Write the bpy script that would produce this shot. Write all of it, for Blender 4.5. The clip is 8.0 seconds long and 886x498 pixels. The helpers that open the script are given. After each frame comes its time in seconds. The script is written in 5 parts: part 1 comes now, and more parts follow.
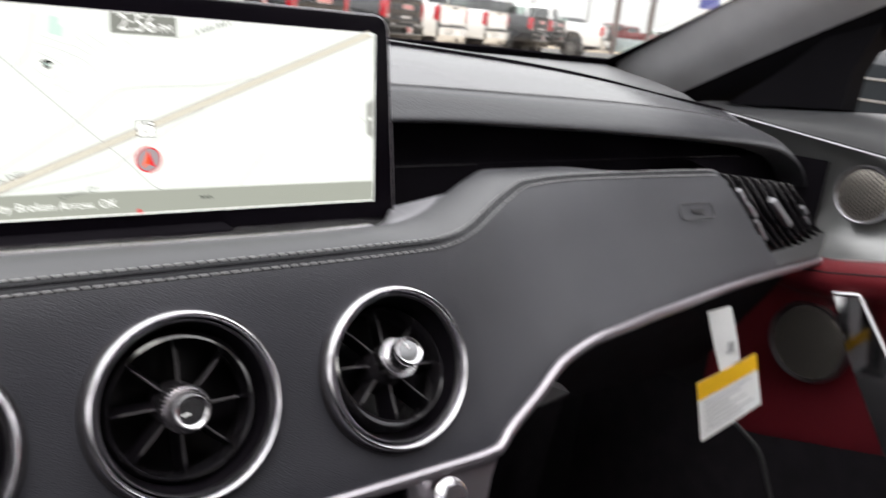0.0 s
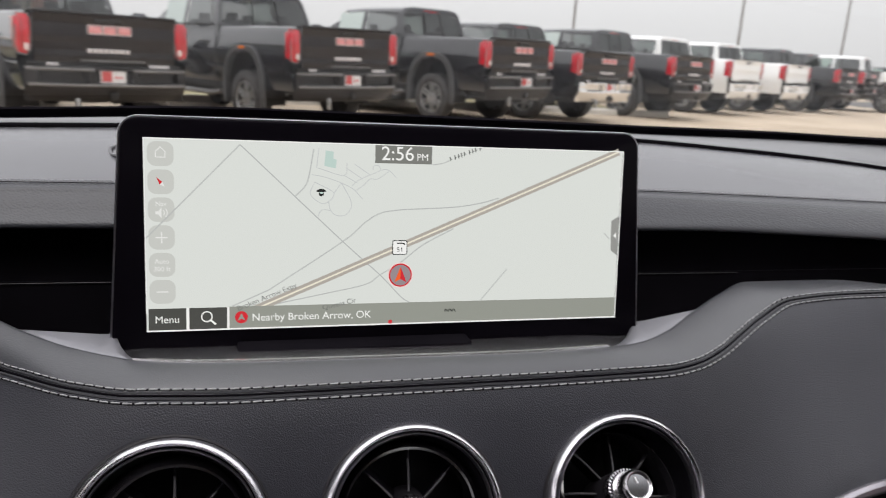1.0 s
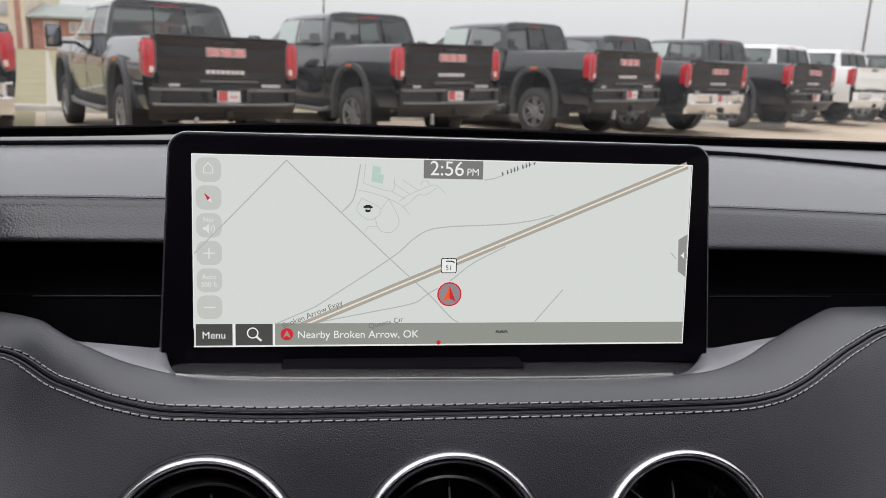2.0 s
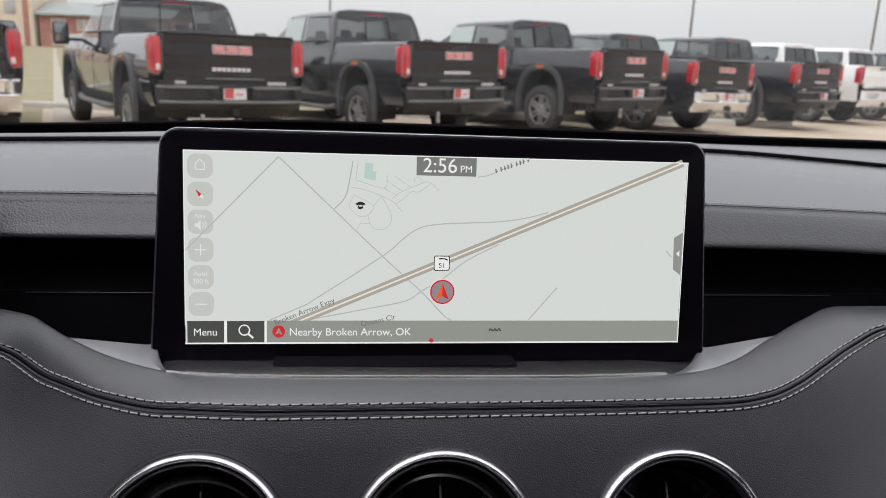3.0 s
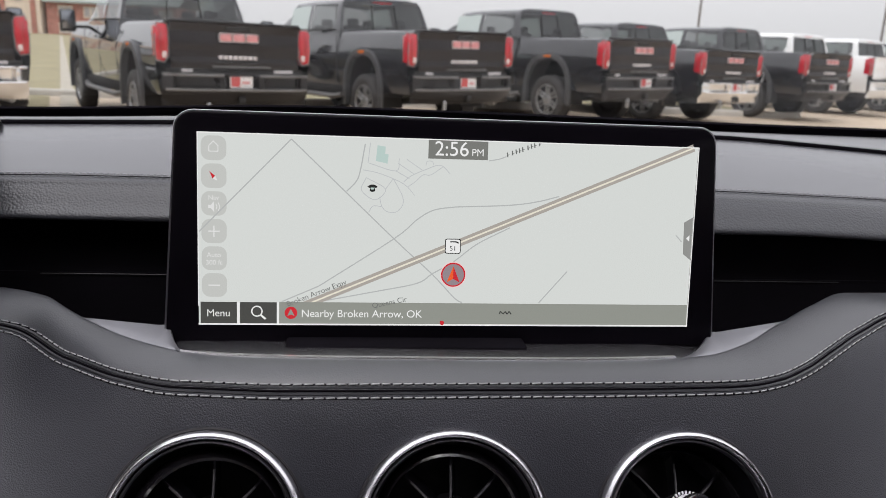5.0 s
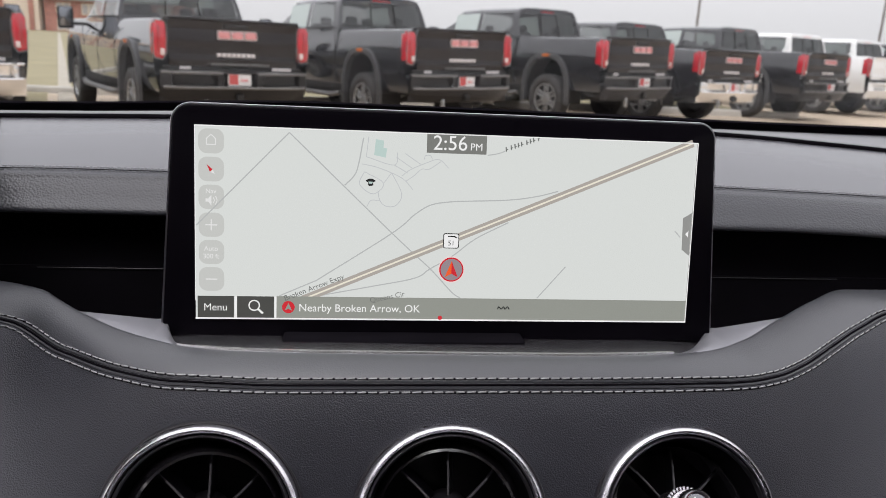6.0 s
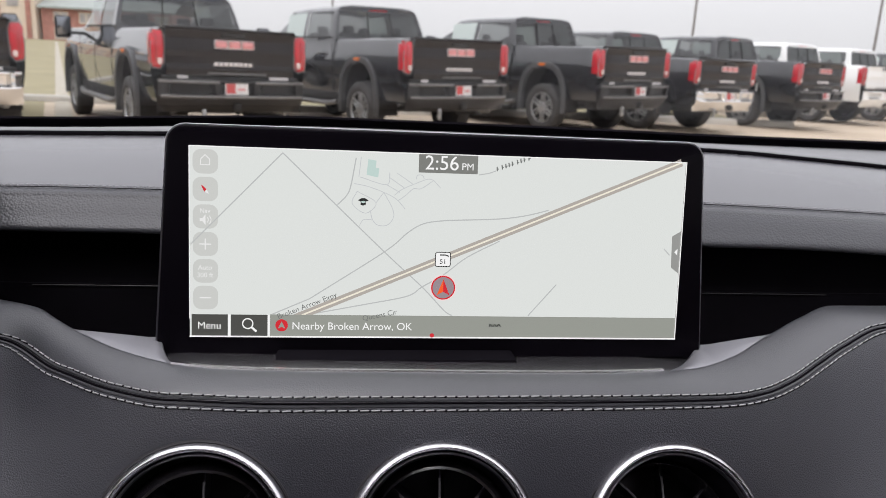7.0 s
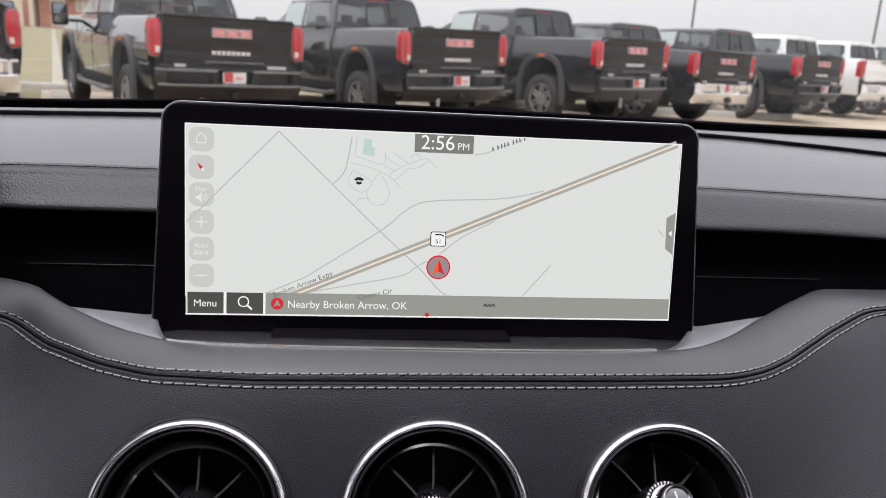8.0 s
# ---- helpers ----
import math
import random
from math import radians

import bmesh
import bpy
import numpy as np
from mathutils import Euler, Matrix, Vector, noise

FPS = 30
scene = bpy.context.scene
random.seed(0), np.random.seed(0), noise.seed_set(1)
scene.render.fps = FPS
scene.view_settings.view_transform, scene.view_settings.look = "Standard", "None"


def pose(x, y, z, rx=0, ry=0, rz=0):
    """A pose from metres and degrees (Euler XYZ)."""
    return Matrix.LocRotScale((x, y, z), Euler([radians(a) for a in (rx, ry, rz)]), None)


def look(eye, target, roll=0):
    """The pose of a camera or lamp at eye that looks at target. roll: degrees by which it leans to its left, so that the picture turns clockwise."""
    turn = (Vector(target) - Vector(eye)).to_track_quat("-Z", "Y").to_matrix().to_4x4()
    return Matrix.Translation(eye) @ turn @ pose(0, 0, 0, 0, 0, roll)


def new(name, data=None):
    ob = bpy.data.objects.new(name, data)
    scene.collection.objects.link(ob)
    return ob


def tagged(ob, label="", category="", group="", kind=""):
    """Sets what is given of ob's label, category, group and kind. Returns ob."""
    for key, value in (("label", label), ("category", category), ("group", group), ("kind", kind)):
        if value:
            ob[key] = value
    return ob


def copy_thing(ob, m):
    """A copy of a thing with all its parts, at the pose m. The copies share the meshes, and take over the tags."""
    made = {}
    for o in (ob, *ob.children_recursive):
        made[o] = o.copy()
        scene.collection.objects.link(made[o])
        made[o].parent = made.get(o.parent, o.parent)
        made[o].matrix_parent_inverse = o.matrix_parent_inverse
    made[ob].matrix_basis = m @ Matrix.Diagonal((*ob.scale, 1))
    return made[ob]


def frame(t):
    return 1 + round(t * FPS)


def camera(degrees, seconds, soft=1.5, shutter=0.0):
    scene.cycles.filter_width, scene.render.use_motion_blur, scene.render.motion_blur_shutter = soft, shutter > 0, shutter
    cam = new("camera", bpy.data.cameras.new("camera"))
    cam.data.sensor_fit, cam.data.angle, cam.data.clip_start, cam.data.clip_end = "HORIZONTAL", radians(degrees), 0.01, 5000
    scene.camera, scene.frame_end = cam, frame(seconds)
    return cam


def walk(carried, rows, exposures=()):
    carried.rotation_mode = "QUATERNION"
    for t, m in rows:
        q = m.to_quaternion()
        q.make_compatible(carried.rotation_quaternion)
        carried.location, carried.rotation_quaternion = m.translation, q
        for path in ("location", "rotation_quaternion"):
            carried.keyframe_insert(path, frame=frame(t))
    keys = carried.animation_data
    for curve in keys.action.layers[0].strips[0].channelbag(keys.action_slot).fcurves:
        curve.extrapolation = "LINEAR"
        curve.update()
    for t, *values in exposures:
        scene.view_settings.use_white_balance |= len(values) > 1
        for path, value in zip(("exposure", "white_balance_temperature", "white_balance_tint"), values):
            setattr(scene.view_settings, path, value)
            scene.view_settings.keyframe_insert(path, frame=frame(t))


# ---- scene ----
cam = camera(59.9, 8.0, soft=0.65, shutter=0.4)
# focus rests on the dashboard, so the lot outside is a little soft
cam.data.dof.use_dof, cam.data.dof.focus_distance, cam.data.dof.aperture_fstop = True, 0.38, 20.0
PATH = [
    (0, (-0.098, -0.37, 1.148), (1.051, 1.162, 0.572), 6.1),
    (0.3, (-0.104, -0.371, 1.165), (0.842, 1.304, 0.616), 5.4),
    (0.5, (-0.105, -0.372, 1.168), (0.712, 1.375, 0.637), 5.0),
    (1, (-0.081, -0.371, 1.181), (0.441, 1.496, 0.687), 3.6),
    (1.5, (-0.061, -0.367, 1.182), (0.264, 1.547, 0.705), 2.4),
    (1.7, (-0.057, -0.363, 1.181), (0.221, 1.56, 0.71), 2.2),
    (3, (-0.046, -0.36, 1.18), (0.2, 1.567, 0.703), 2.4),
    (3.5, (-0.047, -0.362, 1.179), (0.202, 1.562, 0.694), 2.6),
    (4, (-0.052, -0.363, 1.18), (0.181, 1.562, 0.691), 2.6),
    (4.5, (-0.049, -0.363, 1.179), (0.183, 1.56, 0.682), 2.6),
    (6, (-0.049, -0.362, 1.175), (0.189, 1.558, 0.669), 2.9),
    (6.5, (-0.047, -0.363, 1.178), (0.198, 1.56, 0.685), 2.9),
    (7, (-0.047, -0.365, 1.181), (0.198, 1.56, 0.696), 2.9),
    (7.5, (-0.045, -0.363, 1.179), (0.202, 1.559, 0.686), 2.9),
    (8, (-0.046, -0.368, 1.176), (0.206, 1.55, 0.669), 3.3),
]
walk(cam, [(t, look(eye, target, roll)) for t, eye, target, roll in PATH], exposures=[(0, 1.05, 6550, 12), (0.5, 0.54, 6500, 14), (1.0, 0.40, 6450, 14), (1.5, 0.33, 6400, 14), (4.7, 0.32, 6350, 15), (5.9, 0.35, 6350, 16), (6.5, 0.46, 6350, 16), (8, 0.46, 6350, 16)])

# ---- world and light: an even overcast afternoon ----
world = bpy.data.worlds.new("overcast")
scene.world = world
world.use_nodes = True
wn, wl = world.node_tree.nodes, world.node_tree.links
sky = wn.new("ShaderNodeTexSky")
sky.sky_type, sky.sun_disc = "NISHITA", False
sky.sun_elevation, sky.sun_rotation = radians(35), radians(200)
sky.air_density, sky.dust_density, sky.ozone_density = 1.0, 6.0, 1.0
veil = wn.new("ShaderNodeMixRGB")
veil.inputs[0].default_value = 0.93
# an overcast sky is about twice as bright overhead as at the horizon
aim, split, lift, grey = wn.new("ShaderNodeTexCoord"), wn.new("ShaderNodeSeparateXYZ"), wn.new("ShaderNodeMapRange"), wn.new("ShaderNodeMixRGB")
wl.new(aim.outputs["Generated"], split.inputs[0])
wl.new(split.outputs["Z"], lift.inputs["Value"])
wl.new(lift.outputs[0], grey.inputs[0])
grey.inputs[1].default_value, grey.inputs[2].default_value = (6.75, 6.72, 6.62, 1), (18.0, 18.0, 18.2, 1)
wl.new(grey.outputs[0], veil.inputs[2])
wl.new(sky.outputs[0], veil.inputs[1])
wl.new(veil.outputs[0], wn["Background"].inputs[0])
wn["Background"].inputs[1].default_value = 0.1
sun_data = bpy.data.lights.new("sun", "SUN")
sun_data.energy, sun_data.angle, sun_data.color = 0.6, radians(30), (1.0, 0.97, 0.93)
sun = new("sun", sun_data)
sun.matrix_world = look((0, 0, 30), (8, 14, 0))


# ---- materials ----
def material(name, color, rough=0.5, metal=0.0, spec=0.5, coat=0.0, vary=0.0, vscale=8.0, bump=0.0, bscale=400.0,
             kind="noise", tint=None, rvary=0.0, sheen=0.0):
    m = bpy.data.materials.new(name)
    m.use_nodes = True
    n, l = m.node_tree.nodes, m.node_tree.links
    p = n["Principled BSDF"]
    p.inputs["Base Color"].default_value = (*color, 1)
    p.inputs["Roughness"].default_value = rough
    p.inputs["Metallic"].default_value = metal
    p.inputs["Specular IOR Level"].default_value = spec
    p.inputs["Coat Weight"].default_value = coat
    p.inputs["Coat Roughness"].default_value = 0.03
    p.inputs["Sheen Weight"].default_value, p.inputs["Sheen Roughness"].default_value = sheen, 0.4
    co = n.new("ShaderNodeTexCoord")
    if vary:
        big = n.new("ShaderNodeTexNoise")
        big.inputs["Scale"].default_value, big.inputs["Detail"].default_value = vscale, 6
        l.new(co.outputs["Object"], big.inputs["Vector"])
        mix = n.new("ShaderNodeMixRGB")
        mix.inputs[1].default_value = (*[c * (1 - vary) for c in color], 1)
        mix.inputs[2].default_value = (*(tint or [min(1, c * (1 + vary)) for c in color]), 1)
        ramp = n.new("ShaderNodeMapRange")
        ramp.inputs["From Min"].default_value, ramp.inputs["From Max"].default_value = 0.3, 0.7
        l.new(big.outputs[0], ramp.inputs[0])
        l.new(ramp.outputs[0], mix.inputs[0])
        l.new(mix.outputs[0], p.inputs["Base Color"])
        if rvary:
            rr = n.new("ShaderNodeMapRange")
            rr.inputs["To Min"].default_value, rr.inputs["To Max"].default_value = rough - rvary, rough + rvary
            l.new(big.outputs[0], rr.inputs[0])
            l.new(rr.outputs[0], p.inputs["Roughness"])
    if bump:
        if kind == "leather":
            tex = n.new("ShaderNodeTexVoronoi")
            tex.feature = "SMOOTH_F1"
            tex.inputs["Smoothness"].default_value = 0.6
        elif kind == "mesh":
            tex = n.new("ShaderNodeTexVoronoi")
            tex.inputs["Randomness"].default_value = 0.0
        else:
            tex = n.new("ShaderNodeTexNoise")
            tex.inputs["Detail"].default_value = 4
        tex.inputs["Scale"].default_value = bscale
        l.new(co.outputs["Object"], tex.inputs["Vector"])
        bp = n.new("ShaderNodeBump")
        bp.inputs["Strength"].default_value = bump
        bp.inputs["Distance"].default_value = 0.4 / bscale
        bp.invert = kind == "leather"
        height = tex.outputs[0]
        if kind == "leather":
            warp = n.new("ShaderNodeTexNoise")
            warp.inputs["Scale"].default_value = bscale * 0.3
            l.new(co.outputs["Object"], warp.inputs["Vector"])
            both = n.new("ShaderNodeMath")
            both.operation = "MULTIPLY_ADD"
            both.inputs[1].default_value = 0.06
            l.new(warp.outputs[0], both.inputs[0])
            l.new(tex.outputs[0], both.inputs[2])
            height = both.outputs[0]
        l.new(height, bp.inputs["Height"])
        l.new(bp.outputs[0], p.inputs["Normal"])
    return m


def glowing(name, color, strength=1.0):
    m = bpy.data.materials.new(name)
    m.use_nodes = True
    p = m.node_tree.nodes["Principled BSDF"]
    p.inputs["Base Color"].default_value = (0.01, 0.01, 0.01, 1)
    p.inputs["Roughness"].default_value = 0.25
    p.inputs["Emission Color"].default_value = (*color, 1)
    p.inputs["Emission Strength"].default_value = strength * 0.75
    return m


def clear_glass(name, tint, ior=1.5):
    m = bpy.data.materials.new(name)
    m.use_nodes = True
    n, l = m.node_tree.nodes, m.node_tree.links
    n.remove(n["Principled BSDF"])
    thin, gloss, mix, fr = (n.new("ShaderNodeBsdfTransparent"), n.new("ShaderNodeBsdfGlossy"), n.new("ShaderNodeMixShader"),
                            n.new("ShaderNodeLayerWeight"))
    thin.inputs[0].default_value = (*tint, 1)
    gloss.inputs["Roughness"].default_value = 0.02
    power, keep = n.new("ShaderNodeMath"), n.new("ShaderNodeMath")
    power.operation, keep.operation = "POWER", "MULTIPLY_ADD"
    power.inputs[1].default_value = 5.0
    f0 = 1.4 * ((ior - 1) / (ior + 1)) ** 2
    keep.inputs[1].default_value, keep.inputs[2].default_value = 1 - f0, f0
    l.new(fr.outputs["Facing"], power.inputs[0])
    l.new(power.outputs[0], keep.inputs[0])
    l.new(keep.outputs[0], mix.inputs[0])
    l.new(thin.outputs[0], mix.inputs[1])
    l.new(gloss.outputs[0], mix.inputs[2])
    l.new(mix.outputs[0], n["Material Output"].inputs[0])
    return m


def srgb(r, g, b):
    return tuple((c / 255 / 12.92) if c <= 10 else ((c / 255 + 0.055) / 1.055) ** 2.4 for c in (r, g, b))


LEATHER = material("black_leather", (0.034, 0.034, 0.042), 0.42, spec=0.42, vary=0.16, vscale=9, bump=0.85, bscale=1700, kind="leather", rvary=0.05, sheen=0.08)
LEATHER_SOFT = material("black_rolled_leather", (0.046, 0.046, 0.053), 0.36, spec=0.85, vary=0.12, vscale=9, bump=0.30, bscale=1400, kind="leather", rvary=0.05, sheen=0.1)
LEATHER_GRAIN = material("grained_brow_leather", (0.042, 0.042, 0.049), 0.40, spec=0.6, vary=0.12, vscale=7, bump=0.42, bscale=800, kind="leather", rvary=0.05, sheen=0.1)
PAD_SKIN = material("smooth_pad_skin", (0.095, 0.094, 0.103), 0.25, spec=0.85, vary=0.10, vscale=6, bump=0.06, bscale=900, rvary=0.03)
PLASTIC = material("charcoal_plastic", (0.060, 0.060, 0.064), 0.5, vary=0.1, vscale=12, bump=0.2, bscale=900)
DARK = material("matt_black_plastic", (0.009, 0.0075, 0.010), 0.55, vary=0.2, vscale=20, bump=0.1, bscale=600)
GLOSS = material("gloss_black_trim", (0.0045, 0.0036, 0.0055), 0.20, spec=0.035, vary=0.1, vscale=30)
CHROME = material("satin_chrome", (0.74, 0.72, 0.75), 0.24, metal=1.0, vary=0.05, vscale=25, rvary=0.04)
WING = material("grey_satin_wing", (0.28, 0.275, 0.295), 0.42, metal=0.7, vary=0.05, vscale=25, bump=0.05, bscale=500)
TRIM = material("dull_satin_trim", (0.38, 0.355, 0.385), 0.36, metal=0.85, vary=0.06, vscale=25)
SATIN = material("satin_silver", (0.47, 0.46, 0.49), 0.30, metal=1.0, vary=0.06, vscale=25, bump=0.05, bscale=500)
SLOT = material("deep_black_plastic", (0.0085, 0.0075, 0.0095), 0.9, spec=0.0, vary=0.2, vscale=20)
SILL = material("soft_grey_plastic", (0.16, 0.16, 0.166), 0.45, vary=0.1, vscale=14, bump=0.25, bscale=900)
BLADE = material("black_vane", (0.014, 0.013, 0.015), 0.26, vary=0.1, vscale=60)
EDGE_DARK = material("dark_slot_edge", (0.020, 0.017, 0.022), 0.4, vary=0.1, vscale=40)
ROLL = material("smooth_rolled_leather", (0.020, 0.020, 0.025), 0.42, spec=0.7, vary=0.1, vscale=20)
THREAD = material("grey_thread", (0.34, 0.34, 0.345), 0.7, vary=0.2, vscale=300, bump=0.4, bscale=2500)
RED = material("red_leather", (0.20, 0.018, 0.026), 0.45, vary=0.15, vscale=10, bump=0.25, bscale=650, kind="leather")
GRILLE = material("perforated_metal", (0.29, 0.265, 0.235), 0.38, metal=0.5, vary=0.1, vscale=30)
CLOTH = material("grey_headliner", (0.22, 0.215, 0.21), 0.9, vary=0.08, vscale=40, bump=0.3, bscale=900)
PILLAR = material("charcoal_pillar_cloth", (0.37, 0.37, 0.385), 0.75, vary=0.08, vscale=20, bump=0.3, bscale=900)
# black trim, which also carries the shade painted on the windscreen pillar's inner side
SHADOW_CLOTH = material("black_trim_and_shade_cloth", (0.007, 0.0065, 0.008), 0.8, spec=0.03, vary=0.1, vscale=20, bump=0.3, bscale=900)
CARPET = material("black_carpet", (0.016, 0.013, 0.018), 0.95, vary=0.3, vscale=40, bump=0.6, bscale=700)
PAPER = material("white_tag_paper", (0.86, 0.86, 0.87), 0.6, vary=0.04, vscale=40, bump=0.1, bscale=300)
YELLOW = material("yellow_print", (0.88, 0.50, 0.015), 0.55, vary=0.05, vscale=60)
PRINT = material("grey_print", (0.40, 0.41, 0.42), 0.6)
GLASS = clear_glass("windscreen_glass", (0.90, 0.92, 0.91))
CONCRETE = material("tan_concrete", (0.485, 0.39, 0.29), 0.85, vary=0.16, vscale=0.35, bump=0.3, bscale=9, tint=(0.585, 0.48, 0.365))
GRASS = material("dry_grass", (0.27, 0.235, 0.135), 0.95, vary=0.14, vscale=0.6, bump=0.5, bscale=14)


# ---- building helpers ----
def thing(name, label, category, at=(0, 0, 0), group="", kind=""):
    ob = new(name)
    ob.location = at
    ob.empty_display_size = 0.05
    return tagged(ob, label, category, group, kind)


def finish(name, bm, mat, smooth=40):
    me = bpy.data.meshes.new(name)
    bmesh.ops.recalc_face_normals(bm, faces=bm.faces)
    bm.to_mesh(me)
    bm.free()
    for m in (mat if isinstance(mat, (list, tuple)) else [mat]):
        me.materials.append(m)
    if smooth:
        me.polygons.foreach_set("use_smooth", [True] * len(me.polygons))
        me.set_sharp_from_angle(angle=radians(smooth))
    return me


def part(name, bm, mat, parent=None, label="", smooth=40, world=True):
    """One mesh object under a thing; with world its points are given in the place's own metres, not from the thing's base."""
    ob = new(name, finish(name, bm, mat, smooth))
    if parent:
        ob.parent = parent
        if world and parent.parent is None:
            ob.matrix_parent_inverse = Matrix.Translation(-Vector(parent.location))
    if label:
        ob["label"] = label
    return ob


def spline(xs, ys):
    """A smooth curve through given values, with no overshoot."""
    xs, ys = np.array(xs, float), np.array(ys, float)
    h, d = np.diff(xs), np.diff(ys) / np.diff(xs)
    m = np.zeros(len(xs))
    m[0], m[-1] = d[0], d[-1]
    for i in range(1, len(xs) - 1):
        if d[i - 1] * d[i] > 0:
            w1, w2 = 2 * h[i] + h[i - 1], h[i] + 2 * h[i - 1]
            m[i] = (w1 + w2) / (w1 / d[i - 1] + w2 / d[i])

    def value(x):
        x = min(max(x, xs[0]), xs[-1])
        i = min(int(np.searchsorted(xs, x, "right")) - 1, len(xs) - 2)
        s = (x - xs[i]) / h[i]
        return float((1 + 2 * s) * (1 - s) ** 2 * ys[i] + s * (1 - s) ** 2 * h[i] * m[i] + s * s * (3 - 2 * s) * ys[i + 1] + s * s * (s - 1) * h[i] * m[i + 1])
    return value


def catmull(points, steps):
    """Points along a smooth line through the given ones."""
    p = [Vector(q) for q in points]
    p = [2 * p[0] - p[1]] + p + [2 * p[-1] - p[-2]]
    out = []
    for i in range(1, len(p) - 2):
        for k in range(steps):
            s = k / steps
            out.append(0.5 * ((2 * p[i]) + (p[i + 1] - p[i - 1]) * s + (2 * p[i - 1] - 5 * p[i] + 4 * p[i + 1] - p[i + 2]) * s * s
                              + (3 * p[i] - p[i - 1] - 3 * p[i + 1] + p[i + 2]) * s ** 3))
    return out + [p[-2]]


def sheet(rows, keep=None, bm=None, closed=False):
    """A surface through rows of points."""
    bm = bm or bmesh.new()
    vs = [[bm.verts.new(p) for p in row] for row in rows]
    n = len(rows[0])
    for a, b in zip(vs, vs[1:]):
        for j in range(n if closed else n - 1):
            k = (j + 1) % n
            if keep is None or keep((a[j].co + b[k].co) / 2):
                bm.faces.new((a[j], a[k], b[k], b[j]))
    if keep:
        bmesh.ops.delete(bm, geom=[v for v in bm.verts if not v.link_faces], context="VERTS")
    return bm


def tube(path, radius, sides=8, bm=None, caps=True, flat=1.0):
    bm = bm or bmesh.new()
    path = [Vector(p) for p in path]
    rings, up = [], None
    for i, p in enumerate(path):
        d = (path[min(i + 1, len(path) - 1)] - path[max(i - 1, 0)]).normalized()
        if up is None:
            up = d.orthogonal().normalized()
            if abs(d.z) < 0.9:
                up = (Vector((0, 0, 1)) - d * d.z).normalized()
        up = (up - d * up.dot(d)).normalized()
        side = d.cross(up)
        r = radius(i / (len(path) - 1)) if callable(radius) else radius
        rings.append([bm.verts.new(p + side * (math.cos(a) * r) + up * (math.sin(a) * r * flat)) for a in [2 * math.pi * k / sides for k in range(sides)]])
    for a, b in zip(rings, rings[1:]):
        for k in range(sides):
            bm.faces.new((a[k], a[(k + 1) % sides], b[(k + 1) % sides], b[k]))
    if caps:
        bm.faces.new(rings[0][::-1])
        bm.faces.new(rings[-1])
    return bm


def box(size, at=(0, 0, 0), bevel=0.0, seg=2, turn=None, bm=None):
    own = bmesh.new()
    bmesh.ops.create_cube(own, size=1)
    bmesh.ops.scale(own, vec=size, verts=own.verts)
    if bevel:
        bmesh.ops.bevel(own, geom=own.edges[:], offset=bevel, segments=seg, affect="EDGES", profile=0.5)
    m = Matrix.Translation(at) @ (turn.to_4x4() if turn else Matrix.Identity(4))
    bmesh.ops.transform(own, matrix=m, verts=own.verts)
    return join(bm, own)


def join(bm, own):
    if bm is None:
        return own
    me = bpy.data.meshes.new("tmp")
    own.to_mesh(me)
    own.free()
    bm.from_mesh(me)
    bpy.data.meshes.remove(me)
    return bm


def lathe(profile, sides=48, m=None, bm=None, closed=False):
    """Turns a profile of (radius, height) about its axis z."""
    own = bmesh.new()
    rows = [[(r * math.cos(2 * math.pi * k / sides), r * math.sin(2 * math.pi * k / sides), h) for k in range(sides)] for r, h in profile]
    if closed:
        rows.append(rows[0])
    sheet(rows, bm=own, closed=True)
    bmesh.ops.remove_doubles(own, verts=own.verts, dist=1e-6)
    if m is not None:
        bmesh.ops.transform(own, matrix=m, verts=own.verts)
    return join(bm, own)


def slab(outline, depth, m=None, bevel=0.0, bm=None, seg=2):
    """A flat outline (x, y) given a thickness down from z = 0."""
    own = bmesh.new()
    vs = [own.verts.new((x, y, 0)) for x, y in outline]
    f = own.faces.new(vs)
    if f.normal.z < 0:
        f.normal_flip()
    if depth:
        r = bmesh.ops.extrude_face_region(own, geom=[f])
        bmesh.ops.translate(own, vec=(0, 0, -depth), verts=[v for v in r["geom"] if isinstance(v, bmesh.types.BMVert)])
        if bevel:
            rim = [e for e in own.edges if abs(e.verts[0].co.z) < 1e-7 and abs(e.verts[1].co.z) < 1e-7]
            bmesh.ops.bevel(own, geom=rim, offset=bevel, segments=seg, affect="EDGES", profile=0.5)
    if m is not None:
        bmesh.ops.transform(own, matrix=m, verts=own.verts)
    return join(bm, own)


def rounded(w, h, r, n=6, at=(0, 0)):
    """The outline of a rectangle with round corners about a middle."""
    out = []
    for cx, cy, a0 in ((w / 2 - r, h / 2 - r, 0), (-w / 2 + r, h / 2 - r, 90), (-w / 2 + r, -h / 2 + r, 180), (w / 2 - r, -h / 2 + r, 270)):
        for k in range(n + 1):
            a = radians(a0 + 90 * k / n)
            out.append((at[0] + cx + r * math.cos(a), at[1] + cy + r * math.sin(a)))
    return out


def disc(r, n=24, at=(0, 0)):
    return [(at[0] + r * math.cos(2 * math.pi * k / n), at[1] + r * math.sin(2 * math.pi * k / n)) for k in range(n)]


# ---- the car's cabin: dashboard ----
dashboard = thing("dashboard", "black stitched leather dashboard with gloss black and chrome trim", "dashboard", at=(0, 0.05, 0.95), kind="structure")
NX = 190
XS = [-0.75 + 1.405 * i / NX for i in range(NX + 1)]

